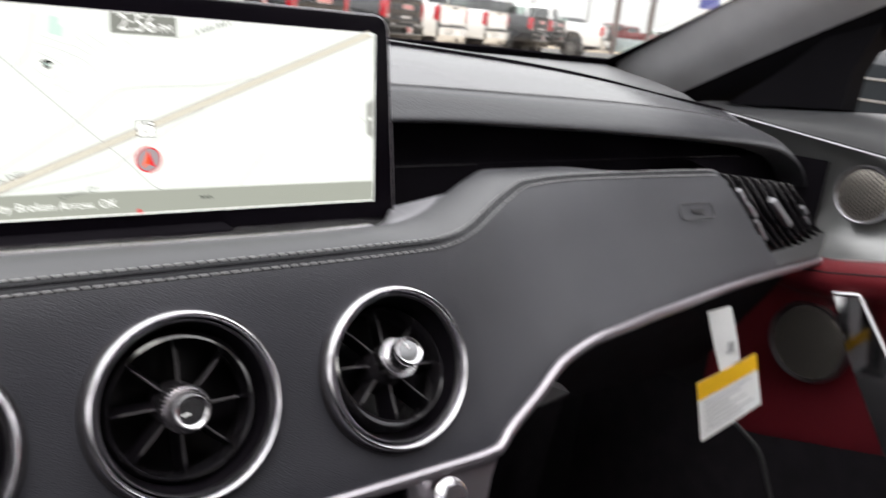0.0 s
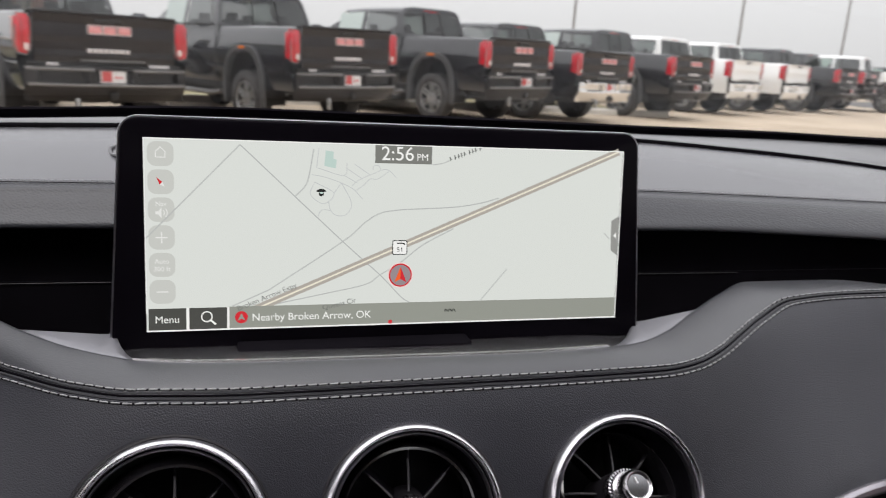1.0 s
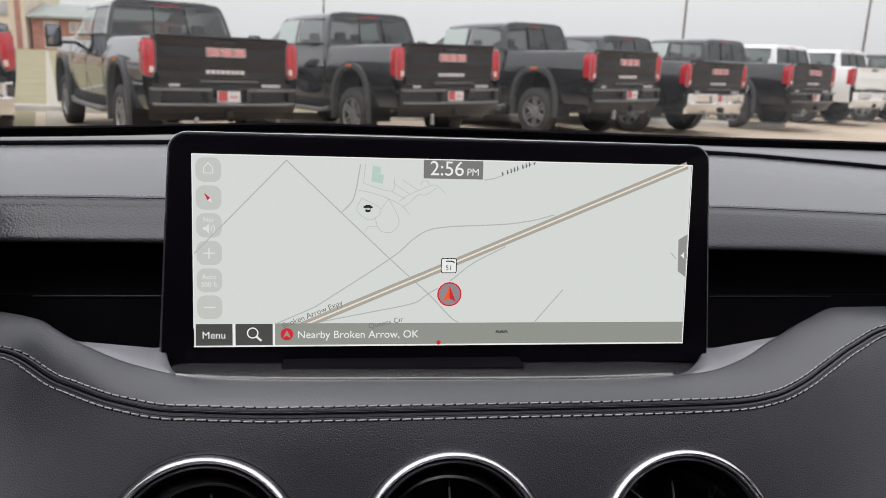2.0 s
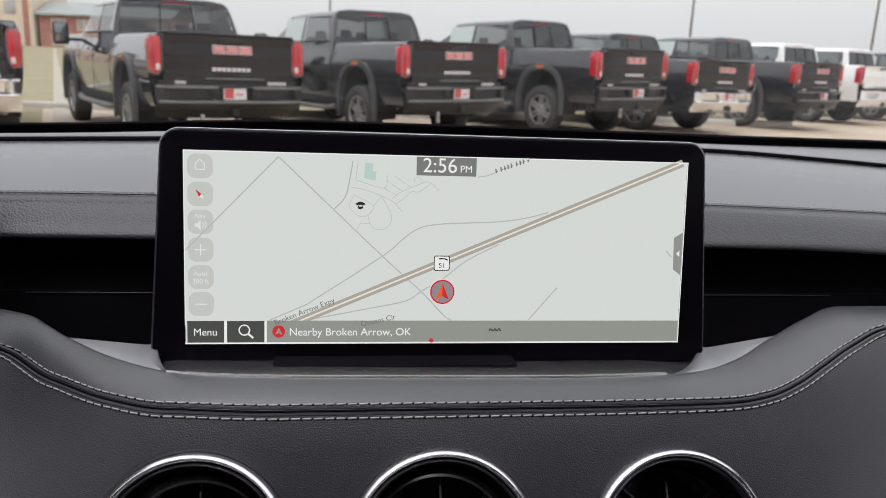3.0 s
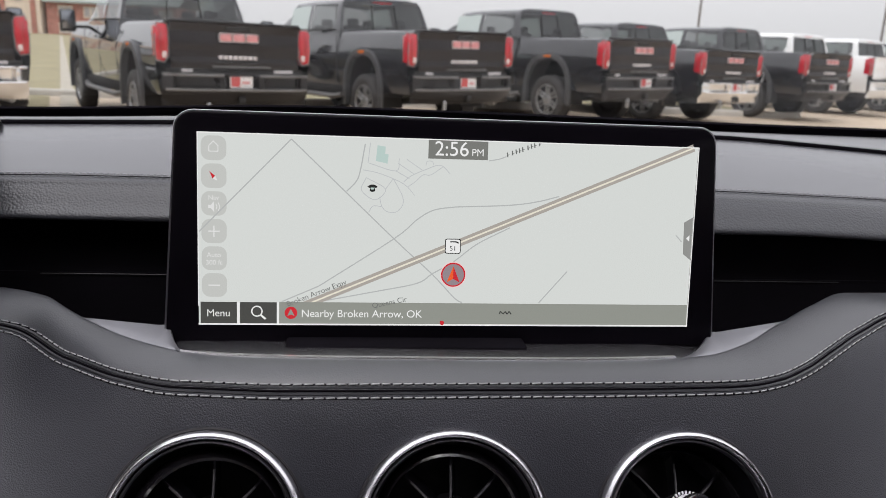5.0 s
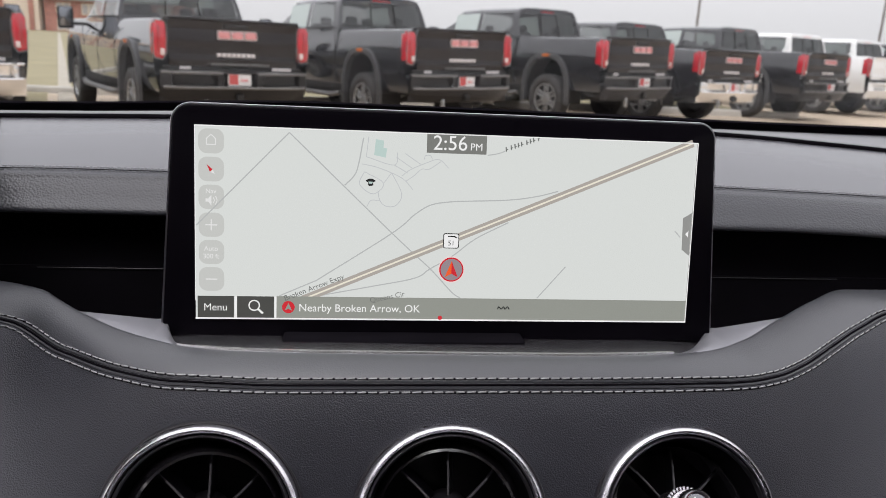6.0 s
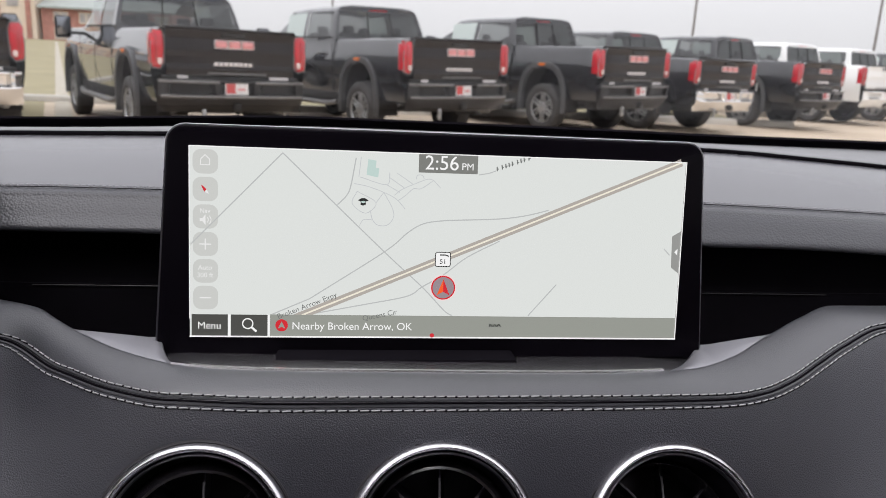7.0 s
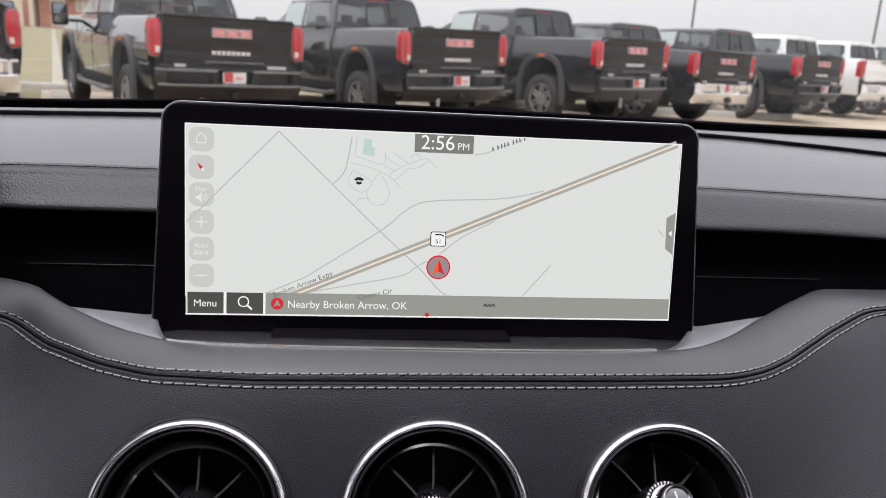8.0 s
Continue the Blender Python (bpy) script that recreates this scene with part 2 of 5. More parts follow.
# far edge of the top pad, its stitched line and its brow
pad_y = spline([-0.75, -0.3, 0.2, 0.3, 0.4, 0.5, 0.58, 0.63, 0.655], [0.14, 0.17, 0.17, 0.17, 0.175, 0.185, 0.19, 0.17, 0.15])
pad_z = spline([-0.75, -0.3, 0.0, 0.2, 0.3, 0.4, 0.5, 0.58, 0.63, 0.655], [1.096, 1.1165, 1.1235, 1.1230, 1.1185, 1.1115, 1.1015, 1.091, 1.084, 1.080])
mid_y = spline([-0.75, 0.4, 0.5, 0.6, 0.655], [0.076, 0.076, 0.076, 0.072, 0.068])
mid_z = spline([-0.75, -0.3, -0.2, 0.16, 0.23, 0.3, 0.4, 0.5, 0.58, 0.63, 0.655], [1.087, 1.0986, 1.1011, 1.1014, 1.1000, 1.0979, 1.0944, 1.0883, 1.078, 1.066, 1.052])
brow_y = spline([-0.75, -0.3, 0.2, 0.4, 0.5, 0.6, 0.655], [0.057, 0.057, 0.052, 0.043, 0.039, 0.034, 0.035])
brow_z = spline([-0.75, -0.3, 0.2, 0.3, 0.4, 0.5, 0.58, 0.62, 0.645, 0.655], [1.065, 1.0811, 1.0810, 1.0782, 1.0739, 1.0684, 1.061, 1.049, 1.034, 1.022])


def brow_profile(x):
    cy, cz, by, bz, ay, az = pad_y(x), pad_z(x), mid_y(x), mid_z(x), brow_y(x), brow_z(x)
    pts = [(x, cy + 0.003, cz - 0.012), (x, cy + 0.001, cz - 0.002), (x, cy - 0.004, cz), (x, (cy + by) / 2, (cz + bz) / 2 + 0.003), (x, by, bz),
           (x, (by + ay) / 2 + 0.002, (bz + az) / 2 + 0.0055), (x, ay + 0.0045, az + 0.0065), (x, ay - 0.0002, az + 0.0005), (x, ay + 0.005, az - 0.0022), (x, ay + 0.03, az - 0.006)]
    return catmull(pts, 4)


part("top_pad", sheet([brow_profile(x)[:17] for x in XS]), PAD_SKIN, dashboard, "smooth dark grey top pad")
part("brow", sheet([brow_profile(x)[16:] for x in XS]), LEATHER_GRAIN, dashboard, "grained black leather brow")


def thread(line, side, pitch=0.0048, length=0.0040, r=0.00043, bm=None):
    """Stitches along a line that carries its surface's normals."""
    bm = bm or bmesh.new()
    run = 0.0
    for (p, n), (q, m) in zip(line, line[1:]):
        d = q - p
        step = d.length
        while run < step:
            c = p + d * (run / step)
            u = d.normalized()
            w = n.cross(u).normalized()
            a, b = c + w * side, c + u * length + w * (side + 0.0001)
            tube([a - n * 0.0004, a + n * 0.00035 + u * length * 0.15, b + n * 0.00035 - u * length * 0.15, b - n * 0.0004], r, 5, bm)
            run += pitch
        run -= step
    return bm


def surface_line(curve, at, xs):
    """Points and normals on a surface of profiles, at a place along each profile."""
    out = []
    for x in xs:
        row = curve(x)
        k = at(x) if callable(at) else at
        p, t = row[k], (row[min(k + 1, len(row) - 1)] - row[max(k - 1, 0)]).normalized()
        q = curve(x + 0.002)[k]
        n = (q - p).normalized().cross(t).normalized()
        out.append((p, n if n.z > 0 else -n))
    return out


SEW = [-0.40 + 0.96 * i / 150 for i in range(151)]
pad_line = surface_line(brow_profile, 16, SEW)
part("stitching", thread(pad_line, -0.0022, pitch=0.0036, length=0.0025, r=0.00022, bm=thread(pad_line, 0.0018, pitch=0.0036, length=0.0025, r=0.00022)), material("dark_thread", (0.20, 0.20, 0.21), 0.6, vary=0.2, vscale=200), dashboard, "dark grey double stitching")
part("seam", tube([p + n * 0.0001 - Vector((0, 0.0004, 0)) for p, n in pad_line], 0.00026, 6), DARK, dashboard)

# rounded end of the instrument hood, beside the driver
# overhang and cheek lie mostly out of view, added to shade the dash corner
hood_end = lambda y: -0.217 - 0.252 * (y + 0.06)
HOOD = catmull([(0.165, 0.000), (0.145, 0.007), (0.09, 0.012), (0.02, 0.014), (-0.035, 0.012), (-0.048, 0.007), (-0.044, 0.001), (0.0, -0.001), (0.072, -0.006)], 3)
rows = []
for i in range(17):
    q = i / 16
    fall = 0.006 * max(0.0, (q - 0.85) / 0.15) ** 2
    rows.append([(-0.75 + (hood_end(y) + 0.75) * q, y, pad_z(-0.3) + h - fall * (y < 0.15)) for y, h in HOOD])
part("instrument_hood", sheet(rows), PAD_SKIN, dashboard, "dark instrument hood")
cheek = []
for k in range(9):
    y = 0.078 - 0.112 * k / 8
    cheek.append([(hood_end(y) - 0.002 - 0.006 * math.sin(math.pi * j / 5), y - 0.002 * j * k / 8, pad_z(-0.3) - 0.004 - (pad_z(-0.3) - 1.024) * j / 5) for j in range(6)])
part("instrument_cheek", sheet(cheek), DARK, dashboard, "black side of the instrument housing")

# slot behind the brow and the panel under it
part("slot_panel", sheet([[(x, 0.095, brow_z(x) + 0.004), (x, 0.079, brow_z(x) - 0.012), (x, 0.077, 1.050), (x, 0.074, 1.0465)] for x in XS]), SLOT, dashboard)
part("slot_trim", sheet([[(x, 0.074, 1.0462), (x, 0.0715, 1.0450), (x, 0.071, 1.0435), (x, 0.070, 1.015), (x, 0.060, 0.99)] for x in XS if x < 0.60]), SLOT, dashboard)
for a, b in ((-0.222, -0.12), (0.12, 0.255)):
    part("slot_edge", tube([(a + (b - a) * i / 8, 0.0705, 1.0462) for i in range(9)], 0.00028, 5), EDGE_DARK, dashboard)

# lower pad: lip, seam, face and its lower edge
LIPX = [-0.75, -0.30, -0.235, -0.203, -0.193, -0.178, -0.155, -0.139, -0.124, -0.099, -0.05, 0.055, 0.097, 0.129, 0.150, 0.182, 0.208, 0.234, 0.30, 0.36, 0.46, 0.655]
lip_y = spline(LIPX, [0.045, 0.045, 0.036, 0.028, 0.020, 0.008, -0.010, -0.022, -0.031, -0.036, -0.038, -0.038, -0.036, -0.027, -0.015, 0.008, 0.022, 0.032, 0.034, 0.026, 0.024, 0.028])
lip_z = spline(LIPX, [1.0485, 1.0490, 1.0488, 1.0460, 1.0438, 1.0410, 1.0393, 1.0398, 1.0404, 1.0402, 1.0398, 1.0389, 1.0389, 1.0374, 1.0376, 1.0407, 1.0463, 1.0508, 1.0505, 1.0475, 1.0450, 1.028])
SEAMX = [-0.75, -0.30, -0.245, -0.213, -0.179, -0.148, -0.122, -0.074, 0.053, 0.108, 0.138, 0.156, 0.175, 0.197, 0.219, 0.248, 0.293, 0.35, 0.46, 0.655]
seam_y = spline(SEAMX, [0.012, 0.012, 0.008, 0.007, -0.0165, -0.0395, -0.0505, -0.053, -0.053, -0.052, -0.0475, -0.041, -0.0315, -0.018, -0.005, 0.006, 0.010, 0.012, 0.012, 0.014])
seam_z = spline(SEAMX, [1.048, 1.048, 1.045, 1.0380, 1.0318, 1.0323, 1.0327, 1.0318, 1.0318, 1.0318, 1.0307, 1.0305, 1.0323, 1.0364, 1.041, 1.0475, 1.049, 1.0485, 1.047, 1.030])
EDGEX = [-0.75, -0.45, -0.30, -0.255, -0.218, -0.193, -0.168, -0.157, 0.14, 0.155, 0.166, 0.191, 0.216, 0.25, 0.30, 0.36, 0.45, 0.55, 0.655]
edge_y = spline(EDGEX, [-0.01, -0.035, -0.068, -0.077, -0.081, -0.088, -0.095, -0.099, -0.0985, -0.099, -0.095, -0.088, -0.081, -0.0775, -0.069, -0.055, -0.036, -0.018, 0.0])
edge_z = spline(EDGEX, [0.960, 0.966, 0.972, 0.972, 0.964, 0.950, 0.9365, 0.929, 0.928, 0.9300, 0.9370, 0.950, 0.964, 0.9722, 0.9730, 0.9702, 0.9668, 0.962, 0.957])
VENTS, LEAN = ((-0.1082, -0.0775, 0.9800), (-0.0046, -0.0775, 0.9794), (0.1004, -0.0775, 0.9774)), 25.0
FACE_N = Vector((0, -math.cos(radians(LEAN)), math.sin(radians(LEAN))))


def face_profile(x):
    ly, lz, sy, sz, ey, ez = lip_y(x), lip_z(x), seam_y(x), seam_z(x), edge_y(x), edge_z(x)
    top = [(x, ly + 0.003, lz - 0.006), (x, ly + 0.0015, lz - 0.0005), (x, ly - 0.0015, lz + 0.0006), (x, (ly + sy) / 2 - 0.0015, (lz + sz) / 2 + 0.0015), (x, sy, sz)]
    run = [(sy + (ey - sy) * s, sz + (ez - sz) * s) for s in (0.12, 0.3, 0.5, 0.75)]
    bulge = (0.0012, 0.001, 0.0, 0.0)
    low = [(x, y - b, z + b) for (y, z), b in zip(run, bulge)]
    return catmull(top + low + [(x, ey, ez), (x, ey + 0.012, ez - 0.003)], 4)


def off_vents(p):
    for vent_at in VENTS:
        d = p - Vector(vent_at)
        flat = d - FACE_N * d.dot(FACE_N)
        if flat.length < 0.0395:
            return False
    return not (p.x > VENT_EDGE(p.z) and p.z > 0.962)


def VENT_EDGE(z):
    """Where the leather ends at the side outlet: further out towards the bottom."""
    return 0.468 + (1.046 - z) * 0.90


XF = [-0.75 + 1.405 * i / 360 for i in range(361)]
# roll leather is lighter and glossier than the face, carrying light from above
part("lower_pad_roll", sheet([face_profile(x)[:17] for x in XF], keep=off_vents), LEATHER_SOFT, dashboard)
part("lower_pad", sheet([face_profile(x)[16:] for x in XF], keep=off_vents), LEATHER, dashboard)
face_line = surface_line(face_profile, 16, [-0.40 + 0.86 * i / 260 for i in range(261)])
part("stitching", thread(face_line, 0.0027, bm=thread(face_line, -0.0034)), THREAD, dashboard, "pale grey double stitching")
part("seam", tube([p + n * 0.0001 for p, n in face_line], 0.0005, 6), SLOT, dashboard)
for side in (0.0027, -0.0034):
    groove = []
    for (p, n), (q, m) in zip(face_line, face_line[1:]):
        groove.append(p + n.cross((q - p).normalized()).normalized() * side - n * 0.00022)
    part("stitch_groove", tube(groove, 0.00048, 6), SLOT, dashboard)
for side in (0.0013, -0.0014):
    roll = []
    for (p, n), (q, m) in zip(face_line, face_line[1:]):
        roll.append(p + n.cross((q - p).normalized()).normalized() * side - n * 0.0004)
    part("seam_roll", tube(roll, 0.0008, 8), ROLL, dashboard)
part("chrome_strip", tube([(x, edge_y(x) - 0.0015, edge_z(x) - 0.002) for x in [-0.62 + 1.265 * i / 300 for i in range(301)]], 0.0032, 8, flat=1.1), TRIM, dashboard, "thin satin chrome strip")

# gloss ledge that the display stands on
LEDGE = material("dark_polished_trim", (0.30, 0.29, 0.31), 0.24, metal=0.9, vary=0.08, vscale=30)
rows = []
for i in range(81):
    x = -0.131 + 0.262 * i / 80
    ly, lz = lip_y(x), lip_z(x)
    rows.append([(x, ly + 0.003, lz - 0.008), (x, ly + 0.0002, lz - 0.0008), (x, ly + 0.0010, lz + 0.0002), (x, ly + 0.0022, lz + 0.0001), (x, -0.010, lz - 0.003), (x, 0.02, lz - 0.010)])
part("ledge", sheet(rows), LEDGE, dashboard, "dark polished ledge under the display")
for tip, inner, corner in ((-0.181, -0.120, (-0.1365, 0.0, 1.0415)), (0.186, 0.098, (0.1375, 0.0, 1.0385))):
    start, corner = Vector((tip, lip_y(tip) + 0.001, lip_z(tip) + 0.0002)), Vector(corner)
    rows = []
    for i in range(41):
        x = tip + (inner - tip) * i / 40
        base = Vector((x, lip_y(x) + 0.0004, lip_z(x) - 0.0002))
        if abs(x) > abs(corner.x):
            s = (x - tip) / (corner.x - tip)
            back = start.lerp(corner, s) + Vector((0, 0, 0.0012 * max(0.0, s * 6 - 5) ** 2))
        else:
            s = (x - inner) / (corner.x - inner)
            back = base + Vector((0, corner.y - lip_y(corner.x), corner.z - lip_z(corner.x) + 0.0012)) * s ** 2.2
        rows.append([base + Vector((0, 0.001, -0.006)), base, base.lerp(back, 0.12) + Vector((0, 0, 0.0006)), base.lerp(back, 0.5) + Vector((0, 0, 0.0004)), back, back + Vector((0, 0.002, -0.0015)), back + Vector((0, 0.006, -0.02))])
    part("ledge_wing", sheet(rows), WING, dashboard, "satin silver wing of the ledge")
# bright tube stands in for the highlight along the ledge's rounded front
part("ledge_highlight", tube([(x, lip_y(x) + 0.0009, lip_z(x) + 0.0003) for x in [-0.125 + 0.23 * i / 60 for i in range(61)]], 0.0013, 6), CHROME, dashboard, "thin bright tube for the ledge's highlight")
# black bar on the ledge stands in for the display's dark reflection
part("display_reflection", box((0.117, 0.014, 0.004), (-0.022, -0.0125, 1.0366), 0.0015), SLOT, dashboard)

# defroster panel between the pad and the windscreen
glass_y = spline([-0.75, -0.5, 0.0, 0.5, 0.67], [0.30, 0.32, 0.335, 0.333, 0.33])
glass_z = spline([-0.75, -0.5, -0.3, -0.067, 0.14, 0.34, 0.45, 0.6, 0.67], [1.097, 1.102, 1.1075, 1.1160, 1.1155, 1.1145, 1.1145, 1.1125, 1.112])
part("pad_bead", sheet([catmull([(x, pad_y(x) + 0.0005, pad_z(x) - 0.005), (x, pad_y(x) + 0.002, pad_z(x) + 0.0008), (x, pad_y(x) + 0.009, pad_z(x) + 0.0036), (x, pad_y(x) + 0.019, pad_z(x) + 0.0024), (x, pad_y(x) + 0.023, pad_z(x) - 0.003)], 3) for x in XS]),
     SILL, dashboard, "grey bead along the pad")
part("pad_gap", tube([(x, pad_y(x) - 0.0005, pad_z(x) + 0.0013) for x in XS], 0.0017, 8), SLOT, dashboard, "black gap behind the pad")
part("defroster_panel", sheet([[(x, pad_y(x) + 0.022, pad_z(x) - 0.004), (x, pad_y(x) + 0.026, pad_z(x) + 0.001), (x, pad_y(x) * 0.7 + glass_y(x) * 0.3, pad_z(x) * 0.7 + glass_z(x) * 0.3 + 0.002),
                                (x, (pad_y(x) + glass_y(x)) / 2, (pad_z(x) + glass_z(x)) / 2 + 0.002), (x, glass_y(x), glass_z(x) - 0.001), (x, glass_y(x) + 0.05, glass_z(x) - 0.01)] for x in XS]), SILL, dashboard)
oval = [(-0.112 + 0.040 * math.cos(a), 0.118 + 0.022 * math.sin(a)) for a in [2 * math.pi * k / 40 for k in range(41)]]


def on_pad(x, y):
    row = brow_profile(x)
    k = min(range(len(row)), key=lambda i: abs(row[i].y - y))
    return Vector((x, y, row[k].z))


part("speaker_rim", tube([on_pad(x, y) + Vector((0, 0, 0.0006)) for x, y in oval], 0.0009, 6), SILL, dashboard, "thin grey speaker rim")
grid = bmesh.new()
grid.faces.new([grid.verts.new(on_pad(x, y) + Vector((0, 0, 0.0008))) for x, y in oval[:-1]])
part("speaker_mesh", grid, DARK, dashboard)
frit = spline([-0.75, -0.3, 0.0, 0.4, 0.67], [0.006, 0.006, 0.006, 0.005, 0.004])
XG = XS + [0.662, 0.67, 0.68, 0.69]
part("windscreen_gasket", sheet([[(x, glass_y(x) - 0.002, glass_z(x) - 0.004), (x, glass_y(x) - 0.001, glass_z(x) + 0.001), (x, glass_y(x) - 0.001 - 1.2 * frit(x), glass_z(x) + 0.001 + frit(x)), (x, glass_y(x) + 0.012, glass_z(x) + 0.004 + 0.5 * frit(x))] for x in XG]), SLOT, dashboard)


# ---- round air outlets ----
VANE_GLINT = material("grey_vane_glint", (0.085, 0.08, 0.085), 0.35, vary=0.1, vscale=60)
BARREL = material("gloss_barrel", (0.012, 0.011, 0.013), 0.12, spec=0.8, coat=0.8, vary=0.1, vscale=60)
CUP = material("black_outlet_cup", (0.007, 0.006, 0.008), 0.30, spec=0.3, vary=0.1, vscale=60)


def air_outlet(dx, dy, spin, dial, label):
    """A round outlet whose inner barrel is aimed aside, its axis along z."""
    vent = thing("air_outlet", label, "air vent", group="round air outlets")
    ring = [(0.0392, -0.002), (0.0393, 0.0036), (0.0399, 0.0056), (0.0409, 0.0064), (0.0420, 0.0057), (0.0428, 0.0036), (0.0432, 0.0008), (0.0433, -0.002), (0.0428, -0.004)]
    part("ring", lathe(ring, 72, closed=True), CHROME, vent, "bright chrome ring", world=False)
    part("inner_lip", lathe([(0.0373, 0.0010), (0.0374, 0.0040), (0.0379, 0.0048), (0.0384, 0.0040), (0.0386, 0.0010)], 72), SATIN, vent, "thin satin inner lip", world=False)
    # black ring paints the dark halo of shade outside the chrome ring
    part("recess_shade", lathe([(0.0429, 0.0006), (0.0435, 0.0012), (0.0442, 0.0010), (0.0448, -0.001)], 72), DARK, vent, "thin black ring painting the shade round the chrome", world=False)
    part("cup", lathe([(0.0394, 0.0014), (0.0374, 0.0012), (0.0368, -0.003), (0.0352, -0.010), (0.0340, -0.034), (0.0, -0.038)], 64), CUP, vent, "black cup", world=False)
    aim = Matrix.Translation((0, 0, -0.014)) @ Matrix.Rotation(math.atan2(dx, 0.03), 4, "Y") @ Matrix.Rotation(math.atan2(-dy, 0.03), 4, "X") @ Matrix.Translation((0, 0, 0.014))
    part("barrel", lathe([(0.0300, -0.020), (0.0304, -0.0066), (0.0310, -0.0048), (0.0322, -0.0052), (0.0342, -0.0085), (0.0355, -0.0135), (0.0345, -0.020)], 64, aim, closed=True), BARREL, vent, "gloss black barrel rim", world=False)
    for k in range(8):
        a = radians(spin + 45 * k)
        c, s = math.cos(a), math.sin(a)
        rows = []
        for r, bend in ((0.0090, 0.0), (0.015, 0.0001), (0.0215, 0.0004), (0.0260, 0.0008), (0.0300, 0.0013)):
            w = 0.00055
            for_row = []
            for off, h in ((w, -0.0105), (-w, -0.0105), (-w - 0.002, -0.024), (w - 0.002, -0.024)):
                u = off + bend
                for_row.append(aim @ Vector((r * c - s * u, r * s + c * u, h)))
            rows.append(for_row)
        blade = part("blade", sheet(rows, closed=True), CUP, vent, world=False)
        # grey tube paints the light caught along the blade's front
        part("edge", tube([(row[0] + row[1]) / 2 for row in rows[:-1]], 0.0006, 6), VANE_GLINT, blade, world=False)
    part("hub", lathe([(0.0, -0.030), (0.0108, -0.028), (0.0108, -0.005), (0.0098, -0.003), (0.0, -0.003)], 40, aim), DARK, vent, world=False)
    bm = lathe([(0.0094, -0.004), (0.0099, -0.002), (0.0099, 0.0040), (0.0090, 0.0055), (0.0078, 0.0055)], 40, aim)
    collar = part("knurled_collar", bm, CHROME, vent, "knurled chrome collar", world=False)
    for k in range(36):
        a = 2 * math.pi * k / 36
        tooth = part("tooth", box((0.0012, 0.0009, 0.0066), (0.0101 * math.cos(a), 0.0101 * math.sin(a), 0.0008), turn=Matrix.Rotation(a, 3, "Z")), CHROME, collar, world=False, smooth=0)
        tooth.matrix_basis = aim
    part("knob", lathe([(0.0080, 0.003), (0.0083, 0.0125), (0.0080, 0.0146), (0.0071, 0.0158), (0.0060, 0.0155), (0.0055, 0.0148)], 40, aim), CHROME, vent, "chrome knob", world=False)
    cap = part("knob_face", lathe([(0.0056, 0.0149), (0.0, 0.0152)], 32, aim), KNOB_FACE, vent, "brushed dark knob face", world=False)
    mark = part("mark", box((0.0009, 0.0032, 0.0004), (0.0, 0.0028, 0.0154)), PAPER, cap, world=False)
    mark.matrix_basis = aim @ Matrix.Rotation(radians(dial), 4, "Z")
    return vent


KNOB_FACE = material("brushed_dark_metal", (0.26, 0.26, 0.27), 0.20, metal=0.9, vary=0.1, vscale=90)
turn = Matrix.Rotation(radians(90 - LEAN), 4, "X")
for vent_at, dx, dy, spin, dial in zip(VENTS, (0.004, -0.0025, 0.0005), (-0.003, -0.0015, 0.0090), (-4, -3, -8), (6, 105, 15)):
    vent = air_outlet(dx, dy, spin, dial, "round black air outlet with a chrome ring and centre knob")
    vent.matrix_basis = Matrix.Translation(vent_at) @ turn @ Matrix.Scale(0.96, 4)


# ---- display ----
TILT = 7.4
display = thing("centre_display", "wide black touch display showing a pale road map", "display", at=(0, 0, 1.09))
display.rotation_euler = (radians(90 - TILT), 0, 0)
W, H = 0.243, 0.0911
TOPY, LOWY = 0.0550, -0.0555


def housing_outline(grow=0.0):
    out = [(0.1365 + grow, LOWY)]
    for cx, a0 in ((0.1225, 0), (-0.1235, 90)):
        out += [(cx + (0.0085 + grow) * math.cos(radians(a0 + 90 * k / 8)), TOPY - 0.0085 + (0.0085 + grow) * math.sin(radians(a0 + 90 * k / 8))) for k in range(9)]
    return out + [(-0.1375 - grow, LOWY)]


shell = slab(housing_outline(), 0.010, bevel=0.0012)
part("housing", shell, GLOSS, display, "gloss black housing", world=False)
back = slab(rounded(0.235, 0.085, 0.02, 8), 0.05, m=Matrix.Translation((0, 0, -0.0118)))
part("rear_cover", back, PLASTIC, display, world=False)
part("metal_edge", tube([(x, y, -0.0016) for x, y in housing_outline(0.0003)], 0.0006, 6), SATIN, display, "thin satin metal edge", world=False)

MAP_BG = glowing("map_ground", srgb(216, 221, 213))
ROAD = glowing("map_road", srgb(182, 186, 181))
STREET = glowing("map_street", srgb(190, 194, 192))
HIGHWAY = glowing("map_highway", srgb(172, 167, 156))
PALE = glowing("map_centre_line", srgb(232, 228, 206))
BUTTON = glowing("map_button", srgb(197, 200, 192))
TAB = glowing("map_tab", srgb(146, 148, 142))
NAME_INK = glowing("map_name_ink", srgb(112, 115, 110))
HALO = glowing("map_halo", srgb(236, 214, 208))
ICON = glowing("map_icon", srgb(226, 228, 222))
BAR = glowing("map_bar", srgb(146, 150, 139))
DARKBOX = glowing("map_dark_box", srgb(74, 75, 70))
CLOCKBOX = glowing("map_clock_box", srgb(122, 124, 117))
WHITE_INK = glowing("map_white_ink", srgb(238, 240, 234))
BLACK_INK = glowing("map_black_ink", srgb(40, 42, 40))
RED_INK = glowing("map_red_ink", srgb(206, 44, 52))
